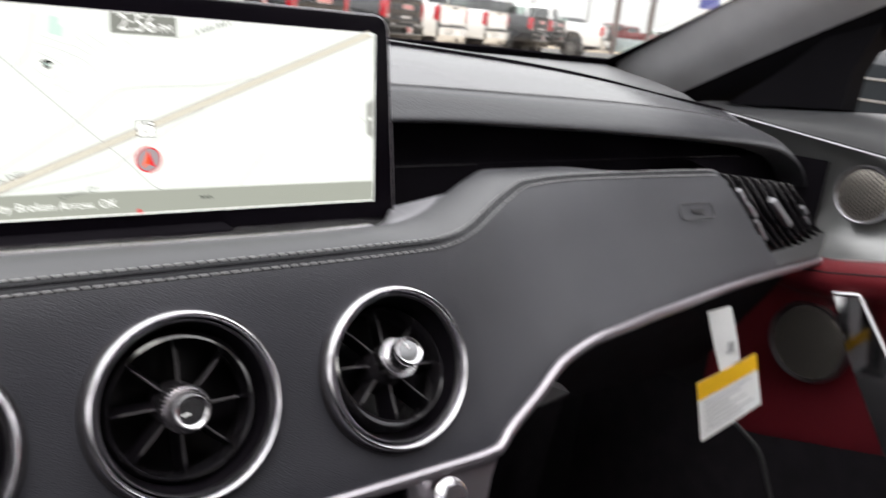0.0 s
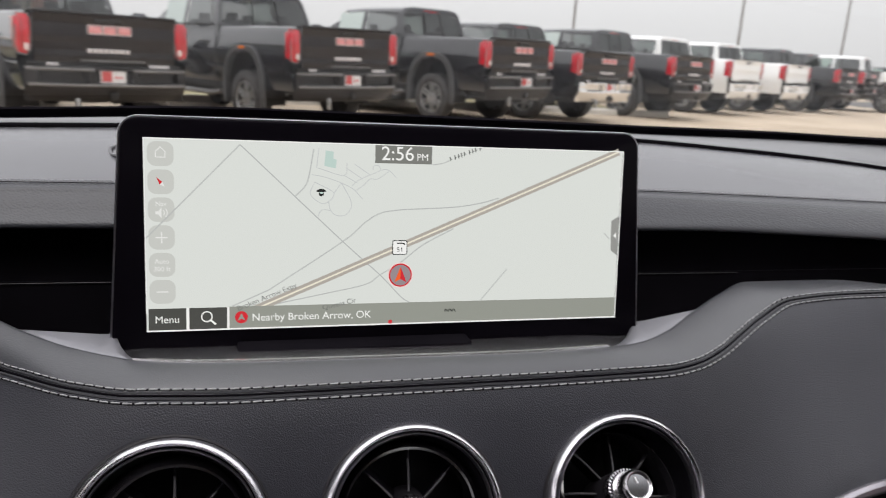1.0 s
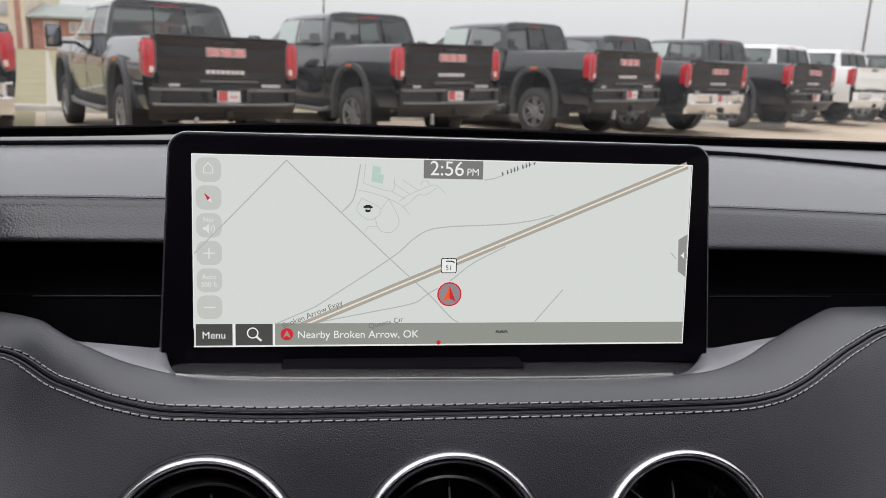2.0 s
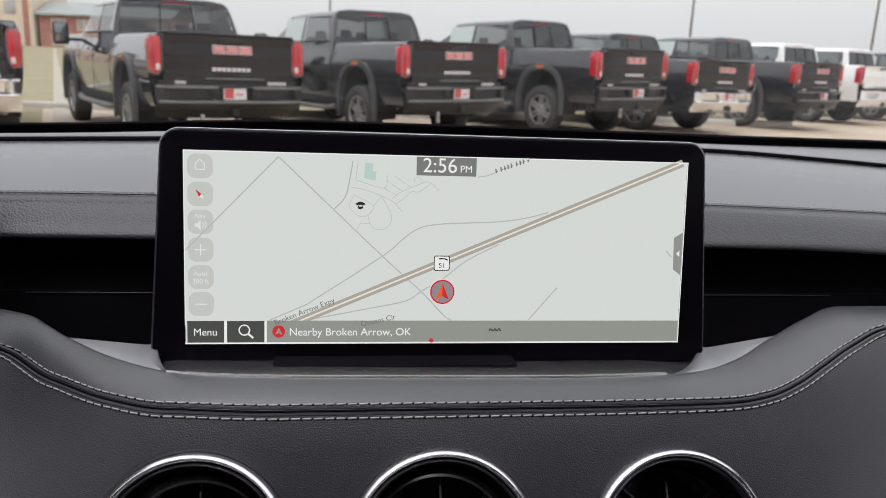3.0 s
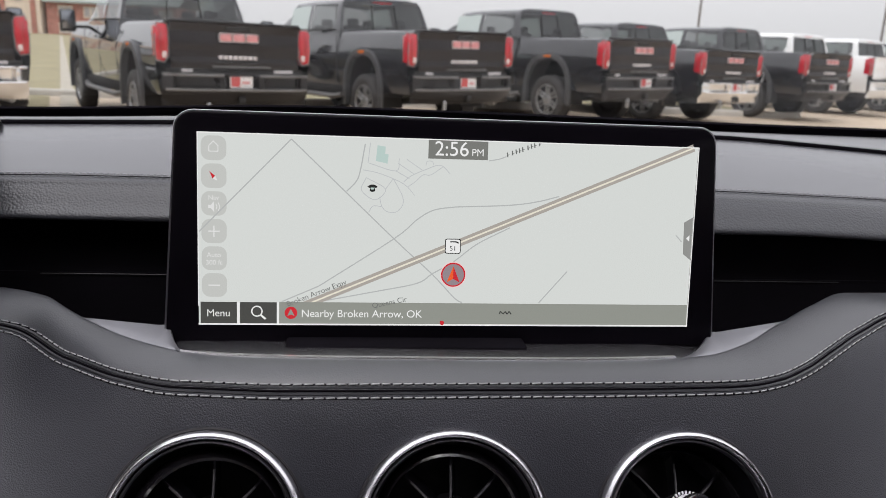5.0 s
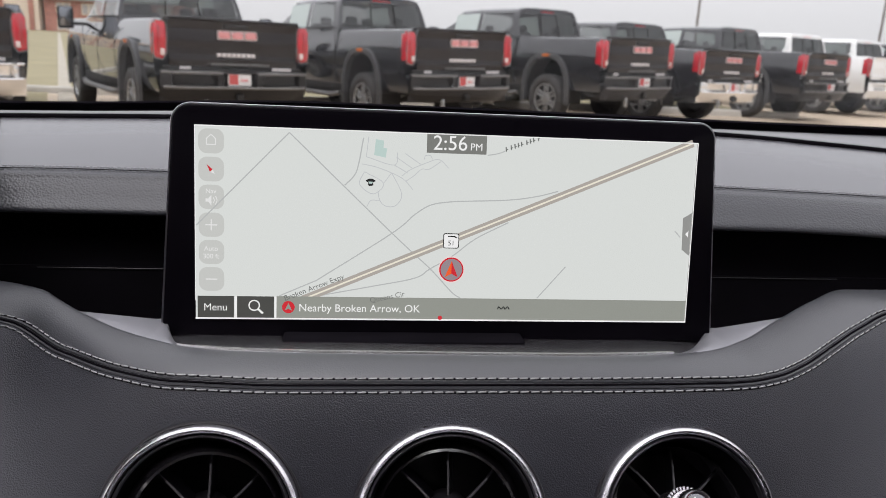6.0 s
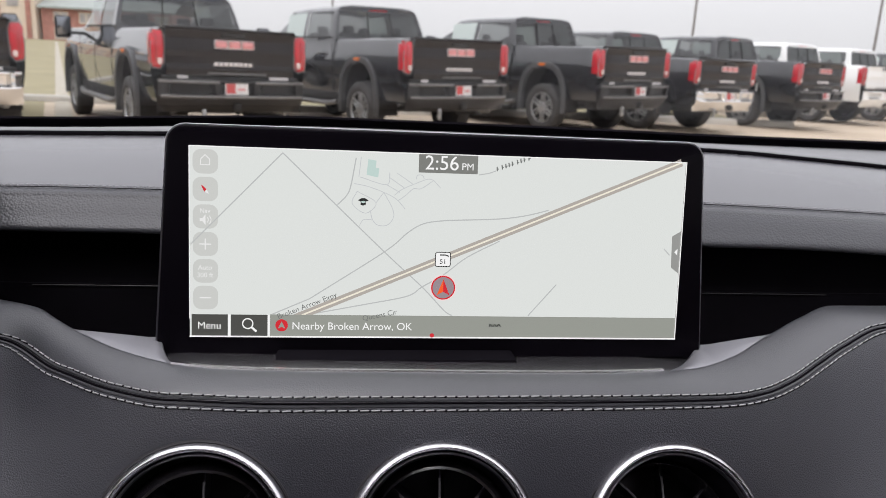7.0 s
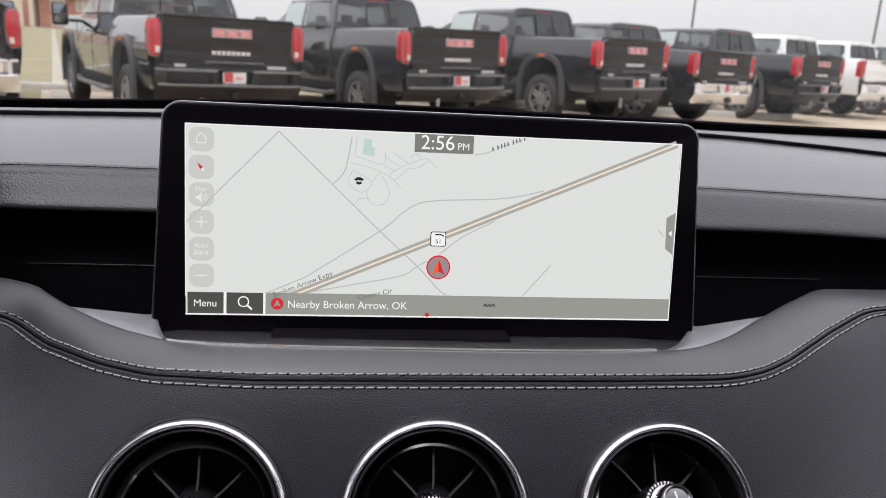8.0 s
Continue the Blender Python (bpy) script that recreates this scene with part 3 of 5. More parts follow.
ORANGE_INK = glowing("map_orange_ink", srgb(240, 96, 44))
MAUVE = glowing("map_mauve", srgb(150, 138, 140))
GREEN = glowing("map_green", srgb(186, 208, 198))


def on_screen(u, v, lift=0.0):
    """A place on the screen, from shares of its width and height, counted from its upper left corner."""
    return Vector(((u - 0.5) * W, (0.5 - v) * H, 0.0006 + lift))


def flat(name, outline, mat, lift, label=""):
    bm = bmesh.new()
    f = bm.faces.new([bm.verts.new(on_screen(u, v, lift)) for u, v in outline])
    f.normal_update()
    if f.normal.z < 0:
        f.normal_flip()
    me = bpy.data.meshes.new(name)
    bm.to_mesh(me)
    bm.free()
    me.materials.append(mat)
    ob = new(name, me)
    ob.parent = display
    if label:
        ob["label"] = label
    return ob


def road(name, points, width, mat, lift):
    """A ribbon along points, its width in metres."""
    pts = [on_screen(u, v, lift) for u, v in points]
    if len(pts) > 2:
        pts = catmull(pts, 5)
    rows = []
    for i, p in enumerate(pts):
        d = (pts[min(i + 1, len(pts) - 1)] - pts[max(i - 1, 0)]).normalized()
        n = Vector((-d.y, d.x, 0)) * width / 2
        rows.append([p + n, p - n])
    return part(name, sheet(rows), mat, display, smooth=0, world=False)


def rect(u0, v0, u1, v1):
    return [(u0, v0), (u1, v0), (u1, v1), (u0, v1)]


def pill(u, v, w, h, r):
    """A rounded box about a place, sizes in metres."""
    return [(u + x / W, v + y / H) for x, y in rounded(w, h, r, 5)]


def words(text, u, v, size, mat, turn=0.0, align="LEFT"):
    curve = bpy.data.curves.new("text", "FONT")
    curve.body, curve.size, curve.align_x, curve.align_y = text, size, align, "CENTER"
    curve.materials.append(mat)
    ob = new("lettering", curve)
    ob.parent = display
    ob.location = on_screen(u, v, 0.0016)
    ob.rotation_euler = (0, 0, radians(turn))
    return ob


flat("map", rect(0, 0, 1, 1), MAP_BG, 0.0, "pale grey road map")
flat("map_park", [(0.343, 0.041), (0.359, 0.047), (0.358, 0.085), (0.365, 0.087), (0.363, 0.135), (0.34, 0.123)], GREEN, 0.0002)
for line in ([(0.316, 0.171), (0.343, 0.184), (0.375, 0.213), (0.4, 0.247), (0.418, 0.298)],
             [(0.327, 0.135), (0.38, 0.172), (0.386, 0.106)],
             [(0.329, 0.03), (0.325, 0.135)],
             [(0.322, 0.211), (0.313, 0.277), (0.34, 0.326), (0.36, 0.269), (0.322, 0.211)],
             [(0.375, 0.213), (0.36, 0.269)],
             [(0.375, 0.213), (0.393, 0.298), (0.395, 0.348), (0.382, 0.388), (0.363, 0.386), (0.353, 0.356), (0.349, 0.31)],
             [(0.353, 0.361), (0.336, 0.36), (0.328, 0.393)],
             [(0.396, 0.227), (0.411, 0.195), (0.441, 0.158), (0.468, 0.136), (0.488, 0.18)],
             [(0.404, 0.254), (0.419, 0.225), (0.434, 0.189), (0.449, 0.188), (0.472, 0.146)],
             [(0.384, 0.131), (0.415, 0.185)],
             [(0.401, 0.11), (0.432, 0.164)],
             [(0.38, 0.172), (0.407, 0.211)],
             [(0.439, 0.138), (0.441, 0.118), (0.451, 0.117), (0.455, 0.137)]):
    road("map_street", line, 0.00032, STREET, 0.0003)
for line in ([(0.177, 0.023), (0.002, 0.511)], [(0.177, 0.023), (0.379, 0.531), (0.457, 0.718), (0.502, 0.843), (0.52, 0.875)],
             [(0.232, 0.79), (0.379, 0.531), (0.424, 0.427), (0.456, 0.375), (0.497, 0.356), (0.528, 0.351), (0.611, 0.339), (0.667, 0.317), (0.712, 0.285)],
             [(0.227, 0.877), (0.345, 0.816), (0.427, 0.77), (0.457, 0.718), (0.5, 0.65), (0.547, 0.552), (0.613, 0.46)],
             [(0.319, 0.036), (0.31, 0.177), (0.302, 0.234), (0.284, 0.285)], [(0.679, 0.872), (0.736, 0.695)], [(0.964, 0.485), (0.977, 0.52)], [(0.16, 0.875), (0.232, 0.79)]):
    road("map_road", line, 0.00058, ROAD, 0.0004)
road("map_highway", [(0.205, 0.893), (0.990, 0.002)], 0.0037, HIGHWAY, 0.0005)
road("map_centre_line", [(0.205, 0.893), (0.990, 0.002)], 0.0008, PALE, 0.0006)
# column of buttons
for v in (0.080, 0.222, 0.364, 0.507, 0.649, 0.790):
    flat("map_button", pill(0.0305, v, 0.0116, 0.0114, 0.0038), BUTTON, 0.00035)
for u0, v0, u1, v1 in ((0.001, 0.0, 0.001, 0.90), (0.999, 0.0, 0.999, 1.0), (0.0, 0.002, 1.0, 0.002)):
    road("screen_border", [(u0, v0), (u1, v1)], 0.0005, WHITE_INK, 0.0013)
road("home_icon", [(0.022, 0.098), (0.022, 0.068)], 0.0004, ICON, 0.0009)
road("home_icon", [(0.039, 0.068), (0.039, 0.098)], 0.0004, ICON, 0.0009)
road("home_icon", [(0.0215, 0.097), (0.0395, 0.097)], 0.0004, ICON, 0.0009)
road("home_icon", [(0.0215, 0.070), (0.0307, 0.045)], 0.0004, ICON, 0.0009)
road("home_icon", [(0.0303, 0.045), (0.0397, 0.070)], 0.0004, ICON, 0.0009)
flat("compass_needle", [(0.0225, 0.198), (0.0335, 0.222), (0.0285, 0.236)], RED_INK, 0.0009)
flat("compass_tail", [(0.0335, 0.222), (0.0375, 0.246), (0.0285, 0.236)], ICON, 0.0009)
flat("speaker_icon", [(0.020, 0.372), (0.025, 0.372), (0.031, 0.352), (0.031, 0.408), (0.025, 0.388), (0.020, 0.388)], ICON, 0.0009)
for k in (0, 1):
    road("speaker_wave", [(0.0345 + 0.004 * k, 0.366 - 0.008 * k), (0.0365 + 0.005 * k, 0.380), (0.0345 + 0.004 * k, 0.394 + 0.008 * k)], 0.00035, ICON, 0.0009)
words("Nav", 0.0305, 0.334, 0.0030, ICON, align="CENTER")
road("plus_icon", [(0.0195, 0.507), (0.0415, 0.507)], 0.00055, ICON, 0.0009)
road("plus_icon", [(0.0305, 0.478), (0.0305, 0.536)], 0.00055, ICON, 0.0010)
words("Auto", 0.0305, 0.630, 0.0032, ICON, align="CENTER")
words("300 ft", 0.0305, 0.670, 0.0032, ICON, align="CENTER")
road("minus_icon", [(0.0195, 0.790), (0.0415, 0.790)], 0.00055, ICON, 0.0009)
# clock
flat("clock_box", rect(0.443, 0.004, 0.562, 0.102), CLOCKBOX, 0.0007)
words("2:56", 0.4545, 0.052, 0.0098, WHITE_INK)
words("PM", 0.5285, 0.066, 0.0048, WHITE_INK)
# road names and marks
words("Broken Arrow Expy", 0.170, 0.888, 0.0037, NAME_INK, turn=22)
words("Queens Cir", 0.338, 0.893, 0.0036, NAME_INK, turn=12)
for a in (0.602, 0.612, 0.6195, 0.626, 0.6325, 0.643, 0.650, 0.6565, 0.666):
    v = 0.070 - (a - 0.602) * 0.98
    road("road_name_bar", [(a, v + 0.012), (a - 0.0012, v - 0.012)], 0.0006, NAME_INK, 0.0009)
    road("road_name_bar", [(a - 0.002, v + 0.004), (a + 0.003, v - 0.001)], 0.0004, NAME_INK, 0.0010)
road("map_road", [(0.565, 0.105), (0.585, 0.095), (0.600, 0.080)], 0.0005, ROAD, 0.0004)
flat("poi_mark", [(0.324, 0.258), (0.331, 0.246), (0.338, 0.246), (0.345, 0.258), (0.339, 0.266), (0.340, 0.280), (0.334, 0.286), (0.329, 0.280), (0.330, 0.266)], BLACK_INK, 0.0009)
flat("poi_mark", [(0.330, 0.262), (0.339, 0.262), (0.337, 0.272), (0.332, 0.272)], GREEN, 0.0011)
flat("shield_edge", pill(0.4975, 0.565, 0.0078, 0.0074, 0.0010), BLACK_INK, 0.0008)
flat("shield", pill(0.4975, 0.565, 0.0070, 0.0066, 0.0008), WHITE_INK, 0.0010)
words("51", 0.4975, 0.577, 0.0034, BLACK_INK, align="CENTER")
road("shield_mark", [(0.491, 0.541), (0.503, 0.541), (0.509, 0.548)], 0.0006, BLACK_INK, 0.0012)
flat("position_halo", [(0.5 + x / W, 0.72 + y / H) for x, y in disc(0.0065, 36)], HALO, 0.0007)
flat("position_edge", [(0.5 + x / W, 0.72 + y / H) for x, y in disc(0.0060, 36)], RED_INK, 0.0008)
flat("position_disc", [(0.5 + x / W, 0.72 + y / H) for x, y in disc(0.0053, 36)], MAUVE, 0.0010)
flat("position_arrow", [(0.5, 0.672), (0.5, 0.742), (0.487, 0.760)], ORANGE_INK, 0.0012)
flat("position_arrow", [(0.5, 0.672), (0.513, 0.760), (0.5, 0.742)], RED_INK, 0.0012)
# lower bar
flat("map_bar", rect(0.155, 0.876, 1.0, 0.992), BAR, 0.0007)
flat("menu_box", rect(0.004, 0.878, 0.0735, 0.993), DARKBOX, 0.0008)
flat("search_box", rect(0.079, 0.878, 0.1505, 0.993), DARKBOX, 0.0008)
for a, b in ((rect(0.0735, 0.878, 0.079, 0.993), 0), (rect(0.1505, 0.878, 0.155, 0.993), 0), (rect(0.0, 0.992, 1.0, 1.0), 0)):
    flat("bar_line", a, WHITE_INK, 0.0009)
words("Menu", 0.0385, 0.937, 0.0049, WHITE_INK, align="CENTER")
ring_pts = [(0.112 + x / W, 0.926 + y / H) for x, y in disc(0.0024, 24)]
road("search_icon", ring_pts + ring_pts[:1], 0.0006, WHITE_INK, 0.0010)
road("search_icon", [(0.1195, 0.945), (0.129, 0.968)], 0.0010, WHITE_INK, 0.0012)
flat("pin_disc", [(0.178 + x / W, 0.934 + y / H) for x, y in disc(0.0030, 28)], RED_INK, 0.0009)
flat("pin_arrow", [(0.178, 0.912), (0.1855, 0.952), (0.178, 0.942), (0.1705, 0.952)], BAR, 0.0011)
words("Nearby Broken Arrow, OK", 0.198, 0.937, 0.0052, WHITE_INK)
for a, b, c in ((0.598, 0.600, 0.605), (0.606, 0.610, 0.613), (0.614, 0.618, 0.622)):
    road("maker_mark", [(a, 0.934), (b, 0.920), (c, 0.934)], 0.0005, BLACK_INK, 0.0010)
flat("side_tab", [(0.979, 0.413), (0.998, 0.382), (0.998, 0.621), (0.981, 0.588)], TAB, 0.0008)
flat("side_tab_arrow", [(0.9855, 0.500), (0.9925, 0.482), (0.9925, 0.518)], WHITE_INK, 0.0010)
flat("map_speck", [(0.480 + x / W, 0.984 + y / H) for x, y in disc(0.0011, 16)], RED_INK, 0.0010)


# ---- the car's shell round the cabin ----
shell_body = thing("car_body", "car cabin shell with grey headliner and dark pillars", "car", at=(0, -1.0, 0.1), kind="structure")


def screen_point(x, s):
    """A point of the windscreen: s runs from its lower edge to its upper one."""
    w = 1 - 0.16 * s
    return Vector((x * w, glass_y(x) + 0.004 - 0.86 * s - 0.10 * s * (x / 0.7) ** 2, glass_z(x) + 0.43 * s + 0.05 * s * (1 - s) * 2 - 0.05 * s * (x / 0.7) ** 2))


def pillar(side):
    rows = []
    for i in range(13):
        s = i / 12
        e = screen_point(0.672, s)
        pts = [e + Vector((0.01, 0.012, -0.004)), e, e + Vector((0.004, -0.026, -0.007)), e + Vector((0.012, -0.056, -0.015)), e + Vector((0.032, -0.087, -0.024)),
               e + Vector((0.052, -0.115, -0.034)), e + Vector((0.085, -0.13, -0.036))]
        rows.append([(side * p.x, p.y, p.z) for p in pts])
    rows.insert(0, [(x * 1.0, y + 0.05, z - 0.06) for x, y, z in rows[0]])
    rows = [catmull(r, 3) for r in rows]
    # split lengthwise: the inner side's shade goes into a black material
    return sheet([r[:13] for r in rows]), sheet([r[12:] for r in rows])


TRI = [(0.17, 1.0855), (0.10, 1.093), (0.037, 1.099), (0.036, 1.136), (0.018, 1.183), (0.0, 1.235), (-0.03, 1.29), (0.0, 1.30), (0.017, 1.215), (0.078, 1.160), (0.121, 1.122)]
for side in (1, -1):
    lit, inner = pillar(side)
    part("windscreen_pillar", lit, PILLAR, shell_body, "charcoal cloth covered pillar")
    part("pillar_shade_side", inner, SHADOW_CLOTH, shell_body, "inner side of the pillar, its shade painted black")
    # black triangle behind the mirror, with the window's lower corner
    tri = bmesh.new()
    f = tri.faces.new([tri.verts.new((side * 0.690, y, z)) for y, z in TRI])
    r = bmesh.ops.extrude_face_region(tri, geom=[f])
    bmesh.ops.translate(tri, vec=(side * 0.03, 0, 0), verts=[v for v in r["geom"] if isinstance(v, bmesh.types.BMVert)])
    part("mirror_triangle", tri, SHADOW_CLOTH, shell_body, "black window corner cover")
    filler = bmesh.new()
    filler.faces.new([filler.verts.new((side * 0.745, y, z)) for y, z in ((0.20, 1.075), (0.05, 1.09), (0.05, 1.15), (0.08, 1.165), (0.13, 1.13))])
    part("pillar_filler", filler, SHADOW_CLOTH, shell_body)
    rows = []
    for i in range(25):
        q = i / 24
        wide = 0.005 + 0.024 * max(0.0, 1 - q / 0.22) ** 2.2
        rows.append([(side * p.x, p.y, p.z) for p in (screen_point(0.674, q) + Vector((0, -0.001, 0)), screen_point(0.674 - wide * 0.5, q) + Vector((0, -0.0005, 0)), screen_point(0.674 - wide, q))])
    part("windscreen_frit", sheet(rows), SLOT, shell_body, "black printed windscreen border")
pane = sheet([[screen_point(-0.70 + 1.40 * i / 24, s / 8) + Vector((0, 0.006, 0.003)) for i in range(25)] for s in range(9)])
glass_ob = part("windscreen", pane, GLASS, shell_body, "clear laminated windscreen")
glass_ob.visible_shadow = False
roof_rows = []
for j in range(9):
    s = j / 8
    roof_rows.append([(x * (1 - 0.02 * s), -0.52 - 1.55 * s, 1.53 + 0.035 * math.sin(s * 2.4) - 0.30 * s * s * s - 0.05 * (x / 0.58) ** 2) for x in [-0.60 + 1.2 * i / 12 for i in range(13)]])
roof_in = sheet(roof_rows)
part("headliner", roof_in, CLOTH, shell_body, "grey cloth headliner")
part("roof_skin", sheet([[(x * 1.06, y, z + 0.04) for x, y, z in row] for row in roof_rows]), material("white_roof_paint", (0.75, 0.75, 0.76), 0.25, coat=0.5, vary=0.02, vscale=3), shell_body)
for side in (1, -1):
    part("door_sill", sheet([[(side * x, y, z) for y in (0.9, 0.0, -1.0, -2.2)] for x, z in ((0.60, 0.25), (0.74, 0.35), (0.80, 0.7), (0.78, 1.0))]), DARK, shell_body)
    part("centre_pillar", box((0.05, 0.14, 0.62), (side * 0.68, -0.86, 1.24), 0.015), PILLAR, shell_body)
    part("rear_pillar", box((0.06, 0.45, 0.5), (side * 0.66, -2.0, 1.15), 0.02), PILLAR, shell_body)
    part("roof_rail", tube([(side * 0.60, -0.50, 1.50), (side * 0.60, -1.2, 1.52), (side * 0.59, -2.0, 1.32)], 0.035, 8), CLOTH, shell_body)
# unseen wall across the cabin, added to block light from behind the camera
part("unseen_light_wall", sheet([[(x, -0.84, z) for z in (0.22, 1.36)] for x in (-0.66, 0.66)]), CARPET, shell_body)
part("floor_pan", sheet([[(x, y, 0.22) for y in (0.9, -2.2)] for x in (-0.76, 0.76)]), CARPET, shell_body)
part("bulkhead", sheet([[(x, 0.42, z) for z in (0.2, 0.7, 1.09)] for x in (-0.78, 0.0, 0.78)]), CARPET, shell_body)
part("rear_wall", sheet([[(x, -2.15, z) for z in (0.2, 0.95)] for x in (-0.76, 0.76)]), CARPET, shell_body)
part("footwell_panel", sheet([[(x, 0.02, 0.94), (x, 0.10, 0.80), (x, 0.36, 0.62), (x, 0.38, 0.25)] for x in (-0.74, 0.17, 0.64)]), CARPET, shell_body)
part("centre_console", box((0.30, 0.5, 0.55), (0.0, 0.10, 0.60), 0.03), DARK, shell_body)


# ---- passenger door ----
door = thing("passenger_door", "red and black leather passenger door with metal speaker grilles", "car door", at=(0.70, -0.3, 0.30), kind="structure")


def door_x(y, z):
    return 0.662 + 0.02 * max(0.0, (1.03 - z)) / 0.3 + (0.02 if z > 1.07 else 0.0) + 0.03 * max(0.0, y)


def band(a, b, n=6):
    return [a + (b - a) * i / n for i in range(n + 1)]


belt = lambda y: 1.0655 + 0.083 * max(-0.2, min(0.2, y))
rows_up, rows_mid = [], []
for i in range(41):
    y = 0.19 - 1.2 * i / 40
    zc = belt(y)
    k = 0.15 + 0.85 * min(1.0, max(0.0, (0.16 - y) / 0.15))
    rows_up.append([(0.730, y, zc + 0.033 * k), (0.695, y, zc + 0.033 * k), (0.680, y, zc + 0.029 * k), (0.664, y, zc + 0.016 * k), (0.660, y, zc + 0.003)])
    zr = 0.957 - 0.26 * max(-0.25, min(0.0, y))
    rows_mid.append([(0.660, y, zc - 0.001), (0.666, y, zc - 0.012), (0.670, y, zc * 0.7 + zr * 0.3), (0.668, y, zc * 0.45 + zr * 0.55), (0.661, y, zr + 0.028), (0.646, y, zr + 0.010), (0.640, y, zr + 0.001)])
part("sill_cap", sheet([catmull(r, 3) for r in rows_up]), PLASTIC, door, "charcoal soft window sill")
part("upper_panel", sheet([catmull(r, 3) for r in rows_mid]), material("brushed_dark_alloy", (0.30, 0.30, 0.30), 0.34, metal=0.85, vary=0.08, vscale=30, bump=0.05, bscale=900), door, "satin dark metal upper panel")
part("chrome_strip", tube([(0.658, 0.17 - 1.0 * i / 30, belt(0.17 - 1.0 * i / 30) + 0.001) for i in range(31)], 0.0015, 8), SATIN, door, "bright chrome strip")
rows_red = []
for i in range(31):
    y = 0.12 - 1.1 * i / 30
    zr = 0.956 - 0.26 * max(-0.25, min(0.0, y))
    low = 0.735 - 0.35 * max(-0.3, min(0.0, y - 0.06)) - 0.02
    rows_red.append([(0.652, y, zr + 0.001), (0.641, y, zr - 0.001), (0.635, y, zr - 0.010), (0.634, y, zr - 0.022), (0.643, y, zr - 0.036), (0.668, y, zr - 0.055), (0.684, y, (zr + low) / 2 - 0.02), (0.686, y, low + 0.02), (0.690, y, low)])
part("red_panel", sheet([catmull(r, 3) for r in rows_red]), RED, door, "dark red leather panel")
for drop in (0.012, 0.018):
    part("seam", tube([(0.6345, 0.10 - 0.9 * i / 30, 0.956 - drop - 0.26 * max(-0.25, min(0.0, 0.10 - 0.9 * i / 30))) for i in range(31)], 0.0009, 6), DARK, door)
part("lower_panel", sheet([[(0.690, y, 0.74 - 0.35 * max(-0.3, min(0.0, y - 0.06))), (0.68, y, 0.6), (0.69, y, 0.3)] for y in [0.3 - 1.3 * i / 20 for i in range(21)]]), CARPET, door, "black lower door panel")


def grille(name, y, z, x, r, tip, label):
    m = Matrix.Translation((x, y, z)) @ Matrix.Rotation(radians(-90), 4, "Y") @ Matrix.Rotation(radians(tip), 4, "X")
    g = part(name, lathe([(0, 0.004), (r * 0.5, 0.0034), (r * 0.85, 0.0018), (r * 0.95, 0.0)], 40, m), GRILLE, door, label)
    part("rim", lathe([(r * 0.93, 0.0), (r * 0.95, 0.003), (r, 0.0036), (r * 1.04, 0.0015), (r * 1.04, -0.002)], 40, m), SATIN, g)
    holes = bmesh.new()
    n = int(r / 0.0032)
    for i in range(-n, n + 1):
        for j in range(-n, n + 1):
            u, v = (i + 0.5 * (j % 2)) * 0.0036, j * 0.0032
            if math.hypot(u, v) < r * 0.9:
                h = 0.0050 - 0.0040 * (math.hypot(u, v) / (r * 0.95)) ** 2
                vs = [holes.verts.new(m @ Vector((u + 0.00132 * math.cos(a), v + 0.00132 * math.sin(a), h))) for a in (0, 1.05, 2.1, 3.14, 4.19, 5.24)]
                holes.faces.new(vs)
    ob = part("perforation", holes, DARK, g, smooth=0)
    ob["kind"] = "stuff"


grille("tweeter_grille", -0.023, 1.027, 0.655, 0.027, 0, "round metal tweeter grille")
grille("speaker_grille", 0.000, 0.862, 0.668, 0.042, 0, "round metal speaker grille")
# flat pull handle: a mirror-dark face in a satin rim, standing off the panel
MIRROR = material("dark_mirror_trim", (0.62, 0.62, 0.64), 0.06, metal=1.0)
tilt_n = Vector((-0.965, -0.19, 0.17)).normalized()
inner_edge = catmull([(0.6303, -0.0304, 0.9325), (0.6278, -0.0486, 0.8979), (0.6264, -0.0665, 0.8702), (0.6256, -0.0858, 0.8438), (0.6245, -0.1105, 0.8099), (0.6233, -0.1351, 0.7758)], 3)
outer_edge = catmull([(0.6354, -0.0518, 0.9377), (0.6352, -0.0724, 0.9132), (0.6349, -0.0941, 0.8874), (0.6345, -0.1183, 0.8582), (0.6339, -0.1444, 0.8259), (0.6335, -0.1697, 0.7951)], 3)
handle = part("pull_handle", sheet([[a, a.lerp(b, 0.3), a.lerp(b, 0.7), b] for a, b in zip(inner_edge, outer_edge)]), MIRROR, door, "polished dark pull handle")
part("handle_back", sheet([[a, a - tilt_n * 0.014, b - tilt_n * 0.014, b] for a, b in zip(inner_edge, outer_edge)]), DARK, handle)
part("handle_rim", tube([inner_edge[0]] + list(outer_edge), 0.0030, 8), CHROME, handle, "chrome handle edge")
part("handle_root", tube(catmull([(0.655, -0.020, 0.926), (0.648, -0.038, 0.934), (0.650, -0.055, 0.938), (0.656, -0.080, 0.932), (0.662, -0.11, 0.90)], 4), 0.0042, 8), CHROME, handle, "chrome handle edge")


# ---- side air outlet ----
side_vent = thing("side_air_outlet", "black slatted side air outlet with chrome pieces", "air vent", at=(0.56, 0.0, 0.96))
